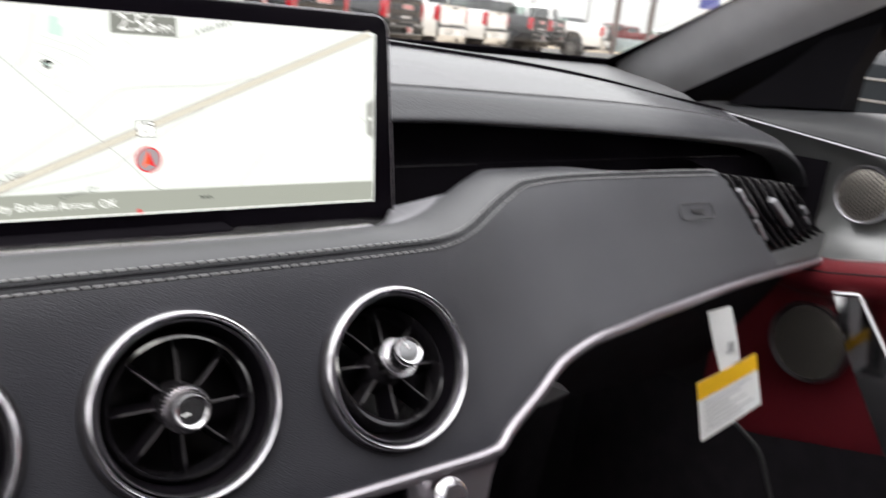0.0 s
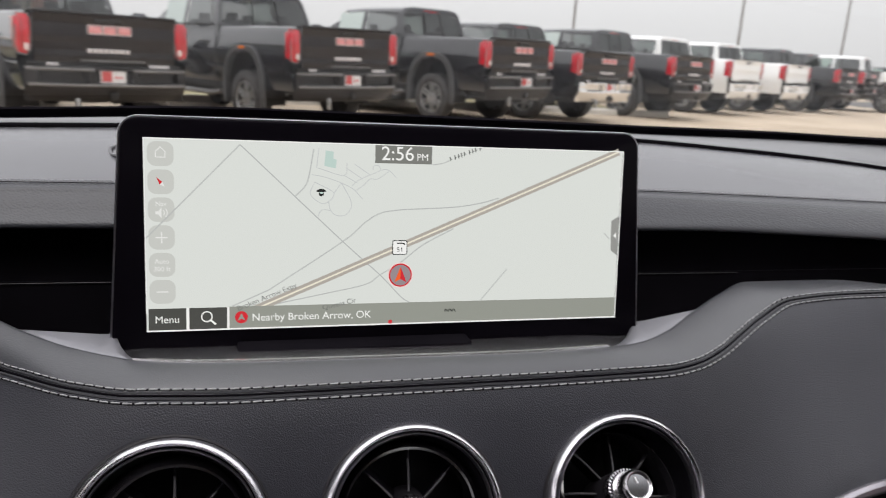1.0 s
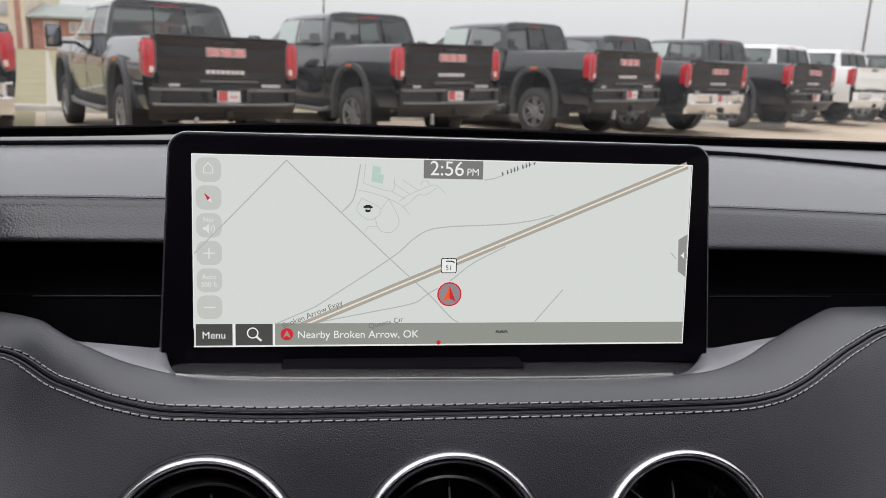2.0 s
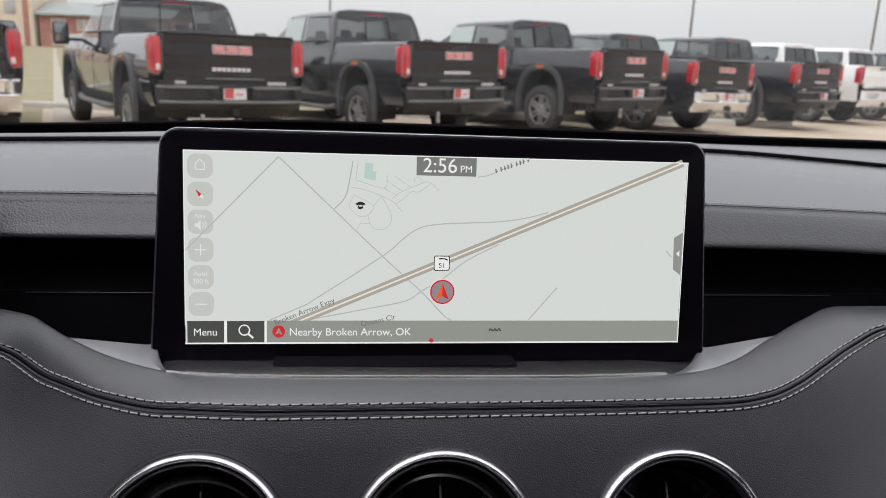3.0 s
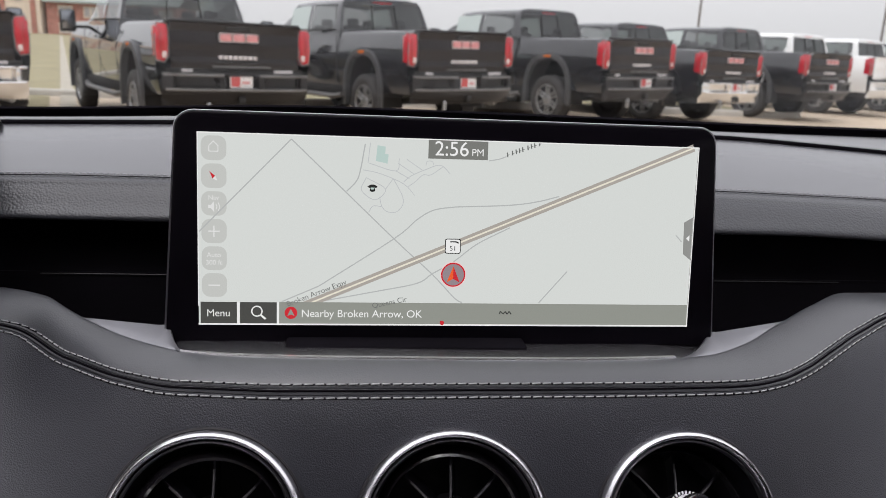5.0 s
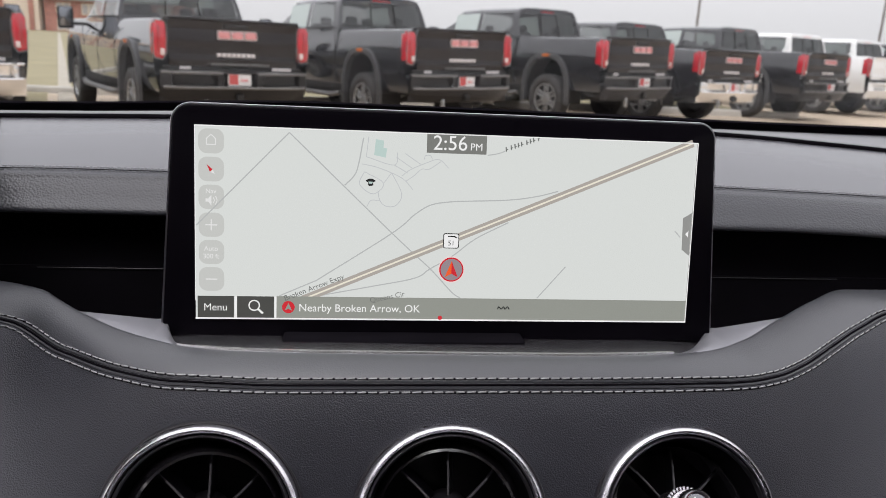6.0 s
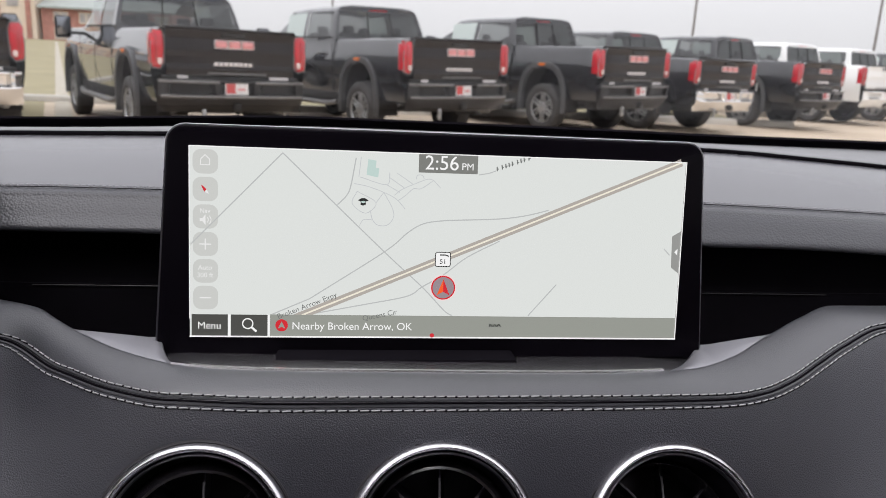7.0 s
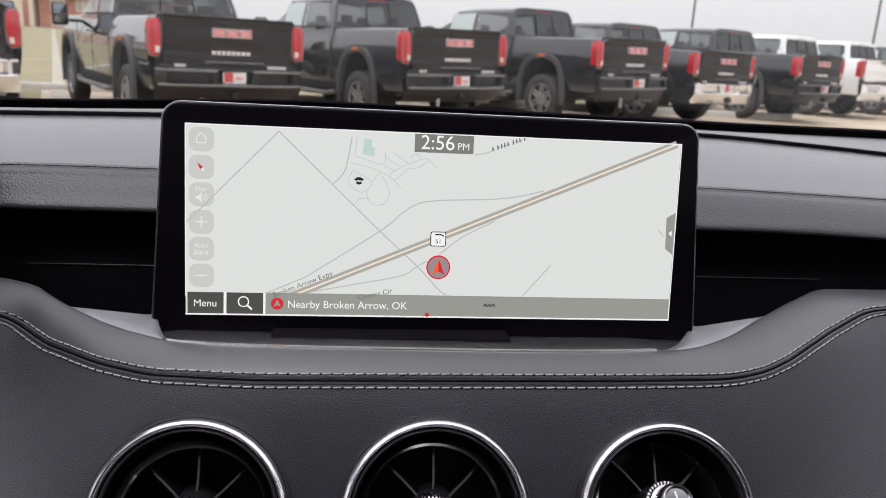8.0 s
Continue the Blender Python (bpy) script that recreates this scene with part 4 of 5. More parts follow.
part("surround", sheet([[(0.462 + 0.90 * (1.046 - z), y0 + 0.000, z) for z, y0 in ((1.050, 0.020), (1.02, 0.012), (0.985, -0.004), (0.962, -0.012))],
                        [(0.477 + 0.90 * (1.046 - z), y0 + 0.030, z) for z, y0 in ((1.050, 0.020), (1.02, 0.012), (0.985, -0.004), (0.962, -0.012))],
                        [(0.650, 0.065, z) for z in (1.05, 1.02, 0.985, 0.962)], [(0.660, 0.02, z) for z in (1.05, 1.02, 0.985, 0.962)]]), SLOT, side_vent)
for k in range(9):
    x = 0.480 + 0.0165 * k
    slat = sheet([[(x + 0.98 * (1.046 - z) * (1 - 0.04 * k), y0 + d + 0.0016 * k, z) for z, y0 in ((1.043 - 0.0022 * k, 0.022), (1.01, 0.012), (0.985, 0.0), (0.968 + 0.0016 * k, -0.006))] for d in (0.0, 0.016)])
    ob = part("slat", slat, BLADE, side_vent)
    mod = ob.modifiers.new("thick", "SOLIDIFY")
    mod.thickness = 0.0018
part("sliding_tab", box((0.0065, 0.008, 0.046), (0.5625, 0.004, 1.008), 0.0015, turn=Matrix.Rotation(radians(-56), 3, "Y")), WING, side_vent, "satin chrome sliding tab")
for (x, y, z), h in (((0.490, 0.002, 1.030), 0.010), ((0.496, 0.001, 1.024), 0.014), ((0.503, 0.000, 1.018), 0.012), ((0.524, 0.001, 1.001), 0.010), ((0.508, 0.001, 1.014), 0.022), ((0.516, 0.003, 1.012), 0.016), ((0.530, 0.002, 0.996), 0.012), ((0.538, 0.002, 0.989), 0.014), ((0.632, 0.020, 1.002), 0.012), ((0.642, 0.020, 0.990), 0.014)):
    part("chrome_accent", box((0.0045, 0.005, h), (x, y, z), 0.001, turn=Matrix.Rotation(radians(-52), 3, "Y")), WING, side_vent, "small satin chrome accent")
part("lower_blank", sheet([[(0.540, -0.006, 0.974), (0.60, -0.002, 0.976), (0.660, 0.006, 0.984)], [(0.536, -0.020, 0.966), (0.60, -0.010, 0.966), (0.660, 0.000, 0.970)], [(0.530, -0.020, 0.958), (0.60, -0.009, 0.955), (0.660, 0.002, 0.952)]]), PLASTIC, side_vent)

# emblem of the airbag, pressed into the leather
emblem = thing("airbag_mark", "small airbag mark pressed into black leather", "mark", at=(0.421, 0.0, 1.019))
row = face_profile(0.421)
k = min(range(len(row)), key=lambda i: abs(row[i].z - 1.019))
up = (row[k - 1] - row[k + 1]).normalized()
along = (face_profile(0.431)[k] - face_profile(0.411)[k]).normalized()
out = along.cross(up).normalized()
side = up.cross(out)
m = Matrix.Translation(row[k] + out * 0.0010) @ Matrix((side, up, out)).transposed().to_4x4()
part("outline", tube([m @ Vector((x, y, 0.0)) for x, y in rounded(0.046, 0.0125, 0.003, 3) + rounded(0.046, 0.0125, 0.003, 3)[:1]], 0.00045, 5), PLASTIC, emblem)
part("lettering", slab([(-0.008, -0.0015), (0.008, -0.0015), (0.008, 0.0015), (-0.008, 0.0015)], 0.0004, m @ Matrix.Translation((0, 0, 0.0009))), DARK, emblem)

# paper warning tag under the dashboard
tag = thing("warning_tag", "white paper warning tag with a yellow band hanging under the dashboard", "tag", at=(0.42, -0.05, 0.95))
strip_rows = [[(0.4156, -0.0395, 0.9477), (0.4210, -0.046, 0.925), (0.4273, -0.0548, 0.8990)], [(0.4293, -0.0498, 0.9549), (0.4342, -0.0565, 0.934), (0.4384, -0.0622, 0.9120)]]
part("strip", sheet([catmull(r, 4) for r in strip_rows]), PAPER, tag, "white paper strip")
strip_dot = [Vector(p) + Vector((-0.0005, -0.0006, 0)) for p in ((0.4288, -0.0545, 0.925), (0.4300, -0.0560, 0.917), (0.4335, -0.0585, 0.919), (0.4322, -0.0570, 0.928))]
part("strip_print", sheet([[strip_dot[0], strip_dot[1]], [strip_dot[3], strip_dot[2]]]), PRINT, tag)
corner = [Vector((0.4131, -0.0453, 0.8880)), Vector((0.4470, -0.0692, 0.9193)), Vector((0.4532, -0.0797, 0.8783)), Vector((0.4189, -0.0566, 0.8393))]
card_n = (corner[1] - corner[0]).cross(corner[3] - corner[0]).normalized()


CARD_SIDE = 1 if card_n.y > 0 else -1


def card(u, v, lift=0.0):
    a, b = corner[0].lerp(corner[1], u), corner[3].lerp(corner[2], u)
    p = a.lerp(b, v)
    return p - card_n * (lift * CARD_SIDE + 0.001 * math.sin(math.pi * u))


part("card", sheet([[card(u / 8, v / 6) for v in range(7)] for u in range(9)]), PAPER, tag, "white paper card")
part("yellow_band", sheet([[card(u / 8, v / 4 * 0.30, 0.0005) for v in range(5)] for u in range(9)]), YELLOW, tag)
part("yellow_band", sheet([[card(u / 8, v / 4 * 0.30, -0.0005) for v in range(5)] for u in range(9)]), YELLOW, tag)
for k in range(7):
    v = 0.38 + 0.08 * k
    part("print_line", sheet([[card(0.10 + (0.78 - 0.09 * (k * 37 % 5)) * u / 6, v + w, 0.0005) for w in (0, 0.022)] for u in range(7)]), PRINT, tag)
clip = thing("trim_clip", "small pale plastic clip under the dashboard edge", "clip", at=(0.235, -0.05, 0.92))
bm = bmesh.new()
tri_pts = [Vector((0.229, -0.055, 0.914)), Vector((0.255, -0.055, 0.919)), Vector((0.233, -0.055, 0.929))]
front = [bm.verts.new(p) for p in tri_pts]
rear = [bm.verts.new(p + Vector((0.004, 0.012, 0.0))) for p in tri_pts]
bm.faces.new(front)
bm.faces.new(rear[::-1])
for i in range(3):
    bm.faces.new([front[i], rear[i], rear[(i + 1) % 3], front[(i + 1) % 3]])
part("wedge", bm, SILL, clip)
wire = thing("seat_wire", "thin dark cable hanging in the footwell", "cable", at=(0.5, 0.05, 0.80))
part("cable", tube(catmull([(0.560, 0.0, 0.795), (0.590, 0.0, 0.772), (0.625, 0.0, 0.742), (0.655, 0.0, 0.700), (0.685, 0.0, 0.655)], 6), 0.0022, 6), SILL, wire)

# climate button panel under the outlets
climate = thing("climate_panel", "dark control panel with a silver round knob", "control panel", at=(0.0, -0.09, 0.89))
part("panel", sheet([[(x, -0.090, 0.926), (x, -0.115, 0.86), (x, -0.13, 0.80)] for x in (-0.15, 0.0, 0.10)]), GLOSS, climate)
part("side_cap", sheet([[(0.100, -0.096, 0.925), (0.100, -0.104, 0.900), (0.10, -0.12, 0.85)], [(0.164, -0.095, 0.9325), (0.153, -0.101, 0.912), (0.130, -0.12, 0.85)]]), TRIM, climate, "satin silver cap")
m = Matrix.Translation((0.121, -0.103, 0.911)) @ turn
part("round_knob", lathe([(0.0, 0.009), (0.007, 0.009), (0.0075, 0.008), (0.009, 0.006), (0.0105, 0.005), (0.0105, -0.004)], 32, m), CHROME, climate, "chrome round knob")


# ---- outside: ground, trucks, far things ----
def lot_z(x, y):
    """The lot beyond our row drains away towards the lawn."""
    run = min(1.0, max(0.0, (y - 3.0) / 4.0))
    return -0.020 * max(0.0, min(5.4, 4.2 - x)) * run


ground = thing("ground", "tan concrete car lot reaching the horizon", "ground", kind="structure")
GX, GY = (-1500, -300, -60, -11.8, -4, -1.2, 1.5, 4.2, 40, 300, 1500), (-400, -40, 3.0, 5.0, 7.0, 40, 120, 400, 1500)
part("concrete", sheet([[(x, y, lot_z(x, y)) for y in GY] for x in GX]), CONCRETE, ground, smooth=0)

BLACK = material("black_truck_paint", (0.008, 0.008, 0.010), 0.08, coat=0.9, vary=0.15, vscale=1.5)
# brown in this black stands in for the tan ground's reflection on tailgates
BROWNISH = material("black_paint_with_ground_tint", (0.010, 0.0072, 0.0068), 0.18, spec=0.32, coat=0.05, vary=0.2, vscale=1.5)
WHITE = material("white_truck_paint", (0.80, 0.80, 0.79), 0.2, coat=0.8, vary=0.03, vscale=1.5)
TYRE = material("tyre_rubber", (0.045, 0.043, 0.042), 0.85, vary=0.3, vscale=9, bump=0.4, bscale=60)
ALLOY = material("machined_alloy", (0.34, 0.34, 0.34), 0.42, metal=0.7, vary=0.2, vscale=12)
CHROME_T = material("bumper_chrome", (0.75, 0.74, 0.73), 0.12, metal=1.0, vary=0.06, vscale=5)
LENS = material("red_lens", (0.46, 0.009, 0.020), 0.14, coat=1.0, vary=0.2, vscale=14)
AMBER = material("amber_lens", (0.70, 0.16, 0.02), 0.2, coat=0.6)
CLEAR = material("clear_lens", (0.62, 0.50, 0.48), 0.15, coat=0.6)
REAR_GLASS = clear_glass("rear_privacy_glass", (0.19, 0.20, 0.195), 1.55)
TINT = clear_glass("privacy_glass", (0.25, 0.265, 0.26), 1.8)
SIDE_GLASS = clear_glass("green_side_glass", (0.70, 0.78, 0.74), 1.6)
SEAT = material("dark_seat_cloth", (0.035, 0.033, 0.032), 0.8, vary=0.2, vscale=8)
RIM_DARK = material("dark_rim", (0.05, 0.05, 0.05), 0.5, metal=0.3, vary=0.2, vscale=12)
LENS_DARK = material("deep_red_lens", (0.34, 0.006, 0.012), 0.12, coat=1.0)
FLARE = material("grey_flare_plastic", (0.060, 0.060, 0.062), 0.45, vary=0.15, vscale=8)
BADGE_PALE = material("pale_badge_edge", (0.62, 0.58, 0.57), 0.35, metal=0.3, vary=0.1, vscale=20)
MIRROR_GREY = material("grey_mirror_glass", (0.22, 0.23, 0.25), 0.08, metal=1.0, vary=0.1, vscale=5)
BUMPER = material("black_bumper_plastic", (0.010, 0.009, 0.009), 0.42, spec=0.35, vary=0.2, vscale=6)
BUMPER_EDGE = material("worn_bumper_edge", (0.13, 0.125, 0.12), 0.45, vary=0.25, vscale=5)
UNDER = material("underbody_black", (0.012, 0.011, 0.010), 0.8, vary=0.3, vscale=6)
SIGN_RED = material("red_badge", (0.50, 0.06, 0.06), 0.3, coat=0.5)
BADGE_RED = material("faded_red_badge", (0.62, 0.26, 0.26), 0.3, coat=0.5, vary=0.15, vscale=20)
PLATE = material("dealer_plate", (0.70, 0.68, 0.68), 0.45, vary=0.1, vscale=20)


AXLES = (1.27, 5.25)
# half of a bed's and a cab's cross section, from the sill up
FLANK = [(-0.975, 0.60), (-0.995, 0.68), (-1.012, 0.78), (-1.028, 0.88), (-1.036, 0.97), (-1.035, 1.06), (-1.026, 1.14), (-1.008, 1.22), (-0.985, 1.30), (-0.961, 1.37)]
BED_TOP = [(-0.942, 1.420), (-0.925, 1.454), (-0.905, 1.470), (-0.880, 1.474), (-0.850, 1.462), (-0.845, 1.10), (-0.5, 1.05), (0, 1.05)]
CAB_TOP = [(-0.950, 1.425), (-0.948, 1.470), (-0.945, 1.505), (-0.925, 1.60), (-0.897, 1.70), (-0.868, 1.80), (-0.836, 1.895), (-0.800, 1.945), (-0.735, 1.980), (-0.45, 2.010), (0, 2.020)]
HOOD_TOP = [(-0.945, 1.40), (-0.935, 1.44), (-0.93, 1.455), (-0.91, 1.46), (-0.89, 1.465), (-0.87, 1.468), (-0.84, 1.472), (-0.80, 1.476), (-0.72, 1.48), (-0.4, 1.49), (0, 1.495)]
ROOF_END, COWL = 3.95, 4.72


def mirrored(half, y):
    return [(x, y, z) for x, z in half] + [(-x, y, z) for x, z in half[-2::-1]]


def in_arch(y, z):
    return any(z > 0.40 and (abs(y - a) / 0.50) ** 2.6 + (abs(z - 0.46) / 0.66) ** 2.6 < 1 for a in AXLES)


def arch_line(a, grow):
    """The squarish rim of a wheel opening."""
    out = []
    for k in range(25):
        q = math.pi * (-0.03 + 1.06 * k / 24)
        c, w = math.cos(q), math.sin(q)
        out.append((a + (0.50 + grow) * math.copysign(abs(c) ** 0.77, c), 0.46 + (0.66 + grow) * math.copysign(abs(w) ** 0.77, w)))
    return out


def cab_rows():
    """Cross sections of the cab from its rear wall to the cowl."""
    rows = []
    for i in range(33):
        y = 2.14 + (ROOF_END - 2.14) * i / 32
        sag = 0.030 * max(0.0, (y - 3.1) / 0.85) ** 2 + 0.018 * max(0.0, (2.5 - y) / 0.36) ** 2
        half = FLANK + [(x, z - sag * max(0.0, (z - 1.50) / 0.5)) for x, z in CAB_TOP]
        row = mirrored(half, y)
        if i < 8:
            lean = (0.15 * (8 - i) / 8)
            row = [(x, yy + lean * max(0.0, (z - 1.46) / 0.55), z) for x, yy, z in row]
        rows.append(row)
    for i in range(1, 9):
        s = i / 8
        half = FLANK + [(x + (hx - x) * s, (z - 0.030 * (z > 1.5)) * (1 - s) + hz * s + 0.035 * s * (1 - s) * (z > 1.5)) for (x, z), (hx, hz) in zip(CAB_TOP, HOOD_TOP)]
        rows.append(mirrored(half, ROOF_END + (COWL - ROOF_END) * s))
    return rows


def rake(z):
    """How far the cab's rear wall leans forward at a height."""
    return 2.14 + 0.15 * max(0.0, (z - 1.46) / 0.55)


def cab_half(z):
    pts = FLANK + CAB_TOP
    for (x0, z0), (x1, z1) in zip(pts, pts[1:]):
        if z0 <= z <= z1:
            return -(x0 + (x1 - x0) * (z - z0) / (z1 - z0))
    return 0.0


def side_pane(s, outline):
    """A side window bent to the cab's tumblehome."""
    rows = []
    for y, z0, z1 in outline:
        rows.append([(s * (cab_half(z0 + (z1 - z0) * k / 3) - 0.012), y, z0 + (z1 - z0) * k / 3) for k in range(4)])
    return sheet(rows)


def pickup(paint, gate_paint, bumper_mat, flares=True, name="pickup_truck", label="black heavy duty pickup truck parked tail out"):
    t = thing(name, label, "pickup truck", group="trucks parked in a row")
    flank = lambda p: not (abs(p.x) > 0.9 and in_arch(p.y, p.z))
    win_top = 1.90
    panes = ((2.36, 3.22), (3.32, 4.05))

    def cab_solid(p):
        if abs(p.x) > 0.80 and 1.505 < p.z < win_top and any(a < p.y < b for a, b in panes):
            return False
        if p.y > ROOF_END + 0.09 and p.z > 1.50 and abs(p.x) < 0.86:
            return False
        return flank(p)
    part("bed", sheet([mirrored(FLANK + BED_TOP, 0.03 + 2.07 * i / 40) for i in range(41)], keep=flank), paint, t, world=False)
    part("bed_front_wall", box((1.86, 0.03, 0.42), (0, 2.085, 1.255), 0.006), paint, t, world=False)
    part("cab", sheet(cab_rows(), keep=cab_solid), paint, t, world=False)
    back = []
    levels = [1.05, 1.20, 1.35, 1.46, 1.505] + [1.505 + (win_top - 1.505) * k / 4 for k in range(1, 5)] + [win_top + (2.0 - win_top) * k / 4 for k in range(1, 5)]
    shares = [-1, -0.93, -0.60, -0.28, 0.0, 0.28, 0.60, 0.93, 1]
    for z in levels:
        back.append([(u * cab_half(z), rake(z), z) for u in shares])
    part("cab_rear_wall", sheet(back, keep=lambda p: not (1.505 < p.z < win_top and abs(p.x) < 0.93 * cab_half(p.z) - 0.01)), paint, t, world=False)
    rows = [mirrored(FLANK + HOOD_TOP, COWL - 0.01)]
    for i in range(22):
        y, s = COWL + 1.48 * i / 21, max(0.0, (i - 16) / 5)
        rows.append([(x * (1 - 0.06 * s * s), y, z - 0.06 * s * s if z > 1.2 else z) for x, yy, z in mirrored(FLANK + HOOD_TOP, y)])
    part("hood", sheet(rows, keep=flank), paint, t, world=False)
    part("nose", sheet([[(x, 6.2, z) for x in (-0.92, 0.92)] for z in (0.6, 1.40)]), UNDER, t, world=False)
    part("cab_floor", sheet([[(x, y, 1.05) for y in (2.15, 4.70)] for x in (-0.97, 0.97)]), UNDER, t, world=False)
    for x, y in ((-0.45, 3.55), (0.45, 3.55), (-0.5, 2.55), (0.5, 2.55)):
        seat = part("seat", box((0.52, 0.16, 0.52), (x, y, 1.32), 0.06, 3, turn=Matrix.Rotation(radians(12), 3, "X")), SEAT, t, world=False)
        part("headrest", box((0.22, 0.09, 0.13), (x, y - 0.09, 1.62), 0.04, 3), SEAT, seat, world=False)
    part("chassis", box((1.30, 5.7, 0.24), (0, 3.2, 0.64), 0.05), UNDER, t, world=False)
    part("axle", tube([(-0.85, AXLES[0], 0.42), (0.85, AXLES[0], 0.42)], lambda s: 0.05 + 0.15 * math.exp(-((s - 0.5) / 0.09) ** 2), 14), UNDER, t, world=False)
    part("exhaust_pipe", tube([(0.55, 1.6, 0.52), (0.62, 0.4, 0.50), (0.80, 0.10, 0.47)], 0.05, 10), ALLOY, t, world=False)
    # tailgate: a crowned skin with a dished middle, a spoiler lip and its marks
    GW, G0, G1 = 0.855, 0.925, 1.455
    rows = []
    for j in range(19):
        z = G0 + (G1 - G0) * j / 18
        bow = -0.012 + 0.016 * ((j - 9) / 9) ** 2
        if 3 < j < 9:
            bow += 0.010
        if j > 15:
            bow -= 0.010 * (j - 15)
        rows.append([(x, bow + 0.010 * (x / GW) ** 4 - 0.022, z) for x in [-GW + 2 * GW * i / 20 for i in range(21)]])
    rows.insert(0, [(x, y + 0.06, z - 0.006) for x, y, z in rows[0]])
    rows.append([(x, y + 0.02, z + 0.014) for x, y, z in rows[-1]])
    rows.append([(x, 0.06, z + 0.002) for x, y, z in rows[-1]])
    gate = part("tailgate", sheet(rows), gate_paint, t, world=False)
    part("top_cap", box((1.74, 0.12, 0.030), (0, 0.015, 1.478), 0.013), BUMPER, gate, world=False)
    part("handle", box((0.32, 0.03, 0.05), (0, -0.042, 1.405), 0.010), UNDER, gate, world=False)
    part("lower_strip", box((0.80, 0.022, 0.022), (0.06, -0.040, 0.948), 0.008), BUMPER_EDGE, gate, world=False)
    part("gate_sill", box((1.86, 0.05, 0.055), (0, 0.012, 0.894), 0.012), UNDER, gate, world=False)
    if paint is not WHITE:
        badge = bmesh.new()
        for k in (-1, 0, 1):
            box((0.150, 0.014, 0.082), (0.178 * k + 0.02, -0.047, 1.300), 0.02, bm=badge)
        part("badge", badge, BADGE_RED, gate, "plain red badge blocks with pale edges", world=False)
        rim = bmesh.new()
        for k in (-1, 0, 1):
            box((0.176, 0.012, 0.112), (0.178 * k + 0.02, -0.042, 1.300), 0.02, bm=rim)
        part("badge_edge", rim, BADGE_PALE, gate, world=False)
        bars = bmesh.new()
        for k in range(8):
            box((0.054, 0.012, 0.046), (-0.225 + 0.066 * k, -0.032, 1.060), 0.004, bm=bars)
        part("lettering_bars", bars, BADGE_PALE, gate, "pale lettering drawn as bars", world=False)
        part("side_mark", box((0.27, 0.01, 0.040), (0.64, -0.026, 0.896), 0.004), BADGE_PALE, gate, world=False)
        part("side_mark", box((0.14, 0.01, 0.036), (-0.66, -0.026, 0.896), 0.004), BADGE_PALE, gate, world=False)
    for s in (-1, 1):
        # tail lamps: a tall lens in a pale rim, with an inner column and a small clear lens
        out = [(0.0, -0.205), (0.10, -0.225), (0.145, -0.16), (0.158, 0.0), (0.156, 0.15), (0.135, 0.215), (0.02, 0.222), (-0.01, 0.0)]
        if s > 0:
            out = [(-x, y) for x, y in out][::-1]
        at = Matrix.Translation((s * 1.030, -0.012, 1.215)) @ Matrix.Rotation(radians(90), 4, "X")
        lamp_ob = part("tail_lamp", slab(out, 0.10, m=at, bevel=0.025, seg=3), LENS, t, "tall red tail lamp", world=False)
        part("side_lens", box((0.035, 0.16, 0.37), (s * 1.020, 0.07, 1.22), 0.015), LENS, lamp_ob, world=False)
        rimline = [at @ Vector((x * 1.04, y * 1.03, -0.012)) for x, y in out]
        part("rim", tube(rimline + rimline[:1], 0.009, 6), BUMPER_EDGE, lamp_ob, world=False)
        part("inner_column", box((0.035, 0.02, 0.30), (s * 0.975, -0.016, 1.225), 0.008), LENS_DARK, lamp_ob, world=False)
        part("reverse_lens", box((0.055, 0.02, 0.075), (s * 0.930, -0.020, 1.075), 0.01), CLEAR, lamp_ob, world=False)
        # side glass, mirrors, handles, steps
        part("rear_door_glass", side_pane(s, [(2.36, 1.505, win_top - 0.05), (2.50, 1.505, win_top), (2.9, 1.505, win_top), (3.22, 1.505, win_top)]), TINT, t, world=False)
        part("front_door_glass", side_pane(s, [(3.32, 1.505, win_top), (3.7, 1.505, win_top), (4.05, 1.505, win_top - 0.03)]), SIDE_GLASS, t, world=False)
        mir = part("door_mirror", box((0.25, 0.10, 0.34), (s * 1.30, 4.30, 1.46), 0.04, 3), UNDER, t, world=False)
        part("mirror_glass", box((0.20, 0.01, 0.28), (s * 1.30, 4.246, 1.47), 0.004), MIRROR_GREY, mir, world=False)
        part("mirror_arm", box((0.30, 0.07, 0.05), (s * 1.10, 4.32, 1.37), 0.02), UNDER, mir, world=False)
        for y in (2.40, 3.40):
            part("door_handle", box((0.03, 0.20, 0.035), (s * 1.045, y + 0.1, 1.24), 0.012), paint, t, world=False)
        for y in (2.12, 3.27, 4.36):
            part("door_gap", box((0.006, 0.012, 0.72), (s * 1.034, y, 1.02), 0.0), UNDER, t, world=False)
        part("belt_trim", box((0.012, 1.9, 0.02), (s * 0.962, 3.2, 1.490), 0.004), UNDER, t, world=False)
        part("rocker", box((0.05, 2.7, 0.16), (s * 0.97, 3.25, 0.56), 0.02), UNDER, t, world=False)
        part("running_board", tube([(s * 1.00, 2.0, 0.49), (s * 1.03, 2.25, 0.45), (s * 1.03, 3.2, 0.45), (s * 1.03, 4.3, 0.45), (s * 1.00, 4.55, 0.49)], 0.055, 10, flat=0.7), CHROME_T if bumper_mat is CHROME_T else BUMPER_EDGE, t, world=False)
        for a in AXLES:
            inner, outer = arch_line(a, 0.0), arch_line(a, 0.085 if flares else 0.03)
            x = 1.070 if flares else 1.042
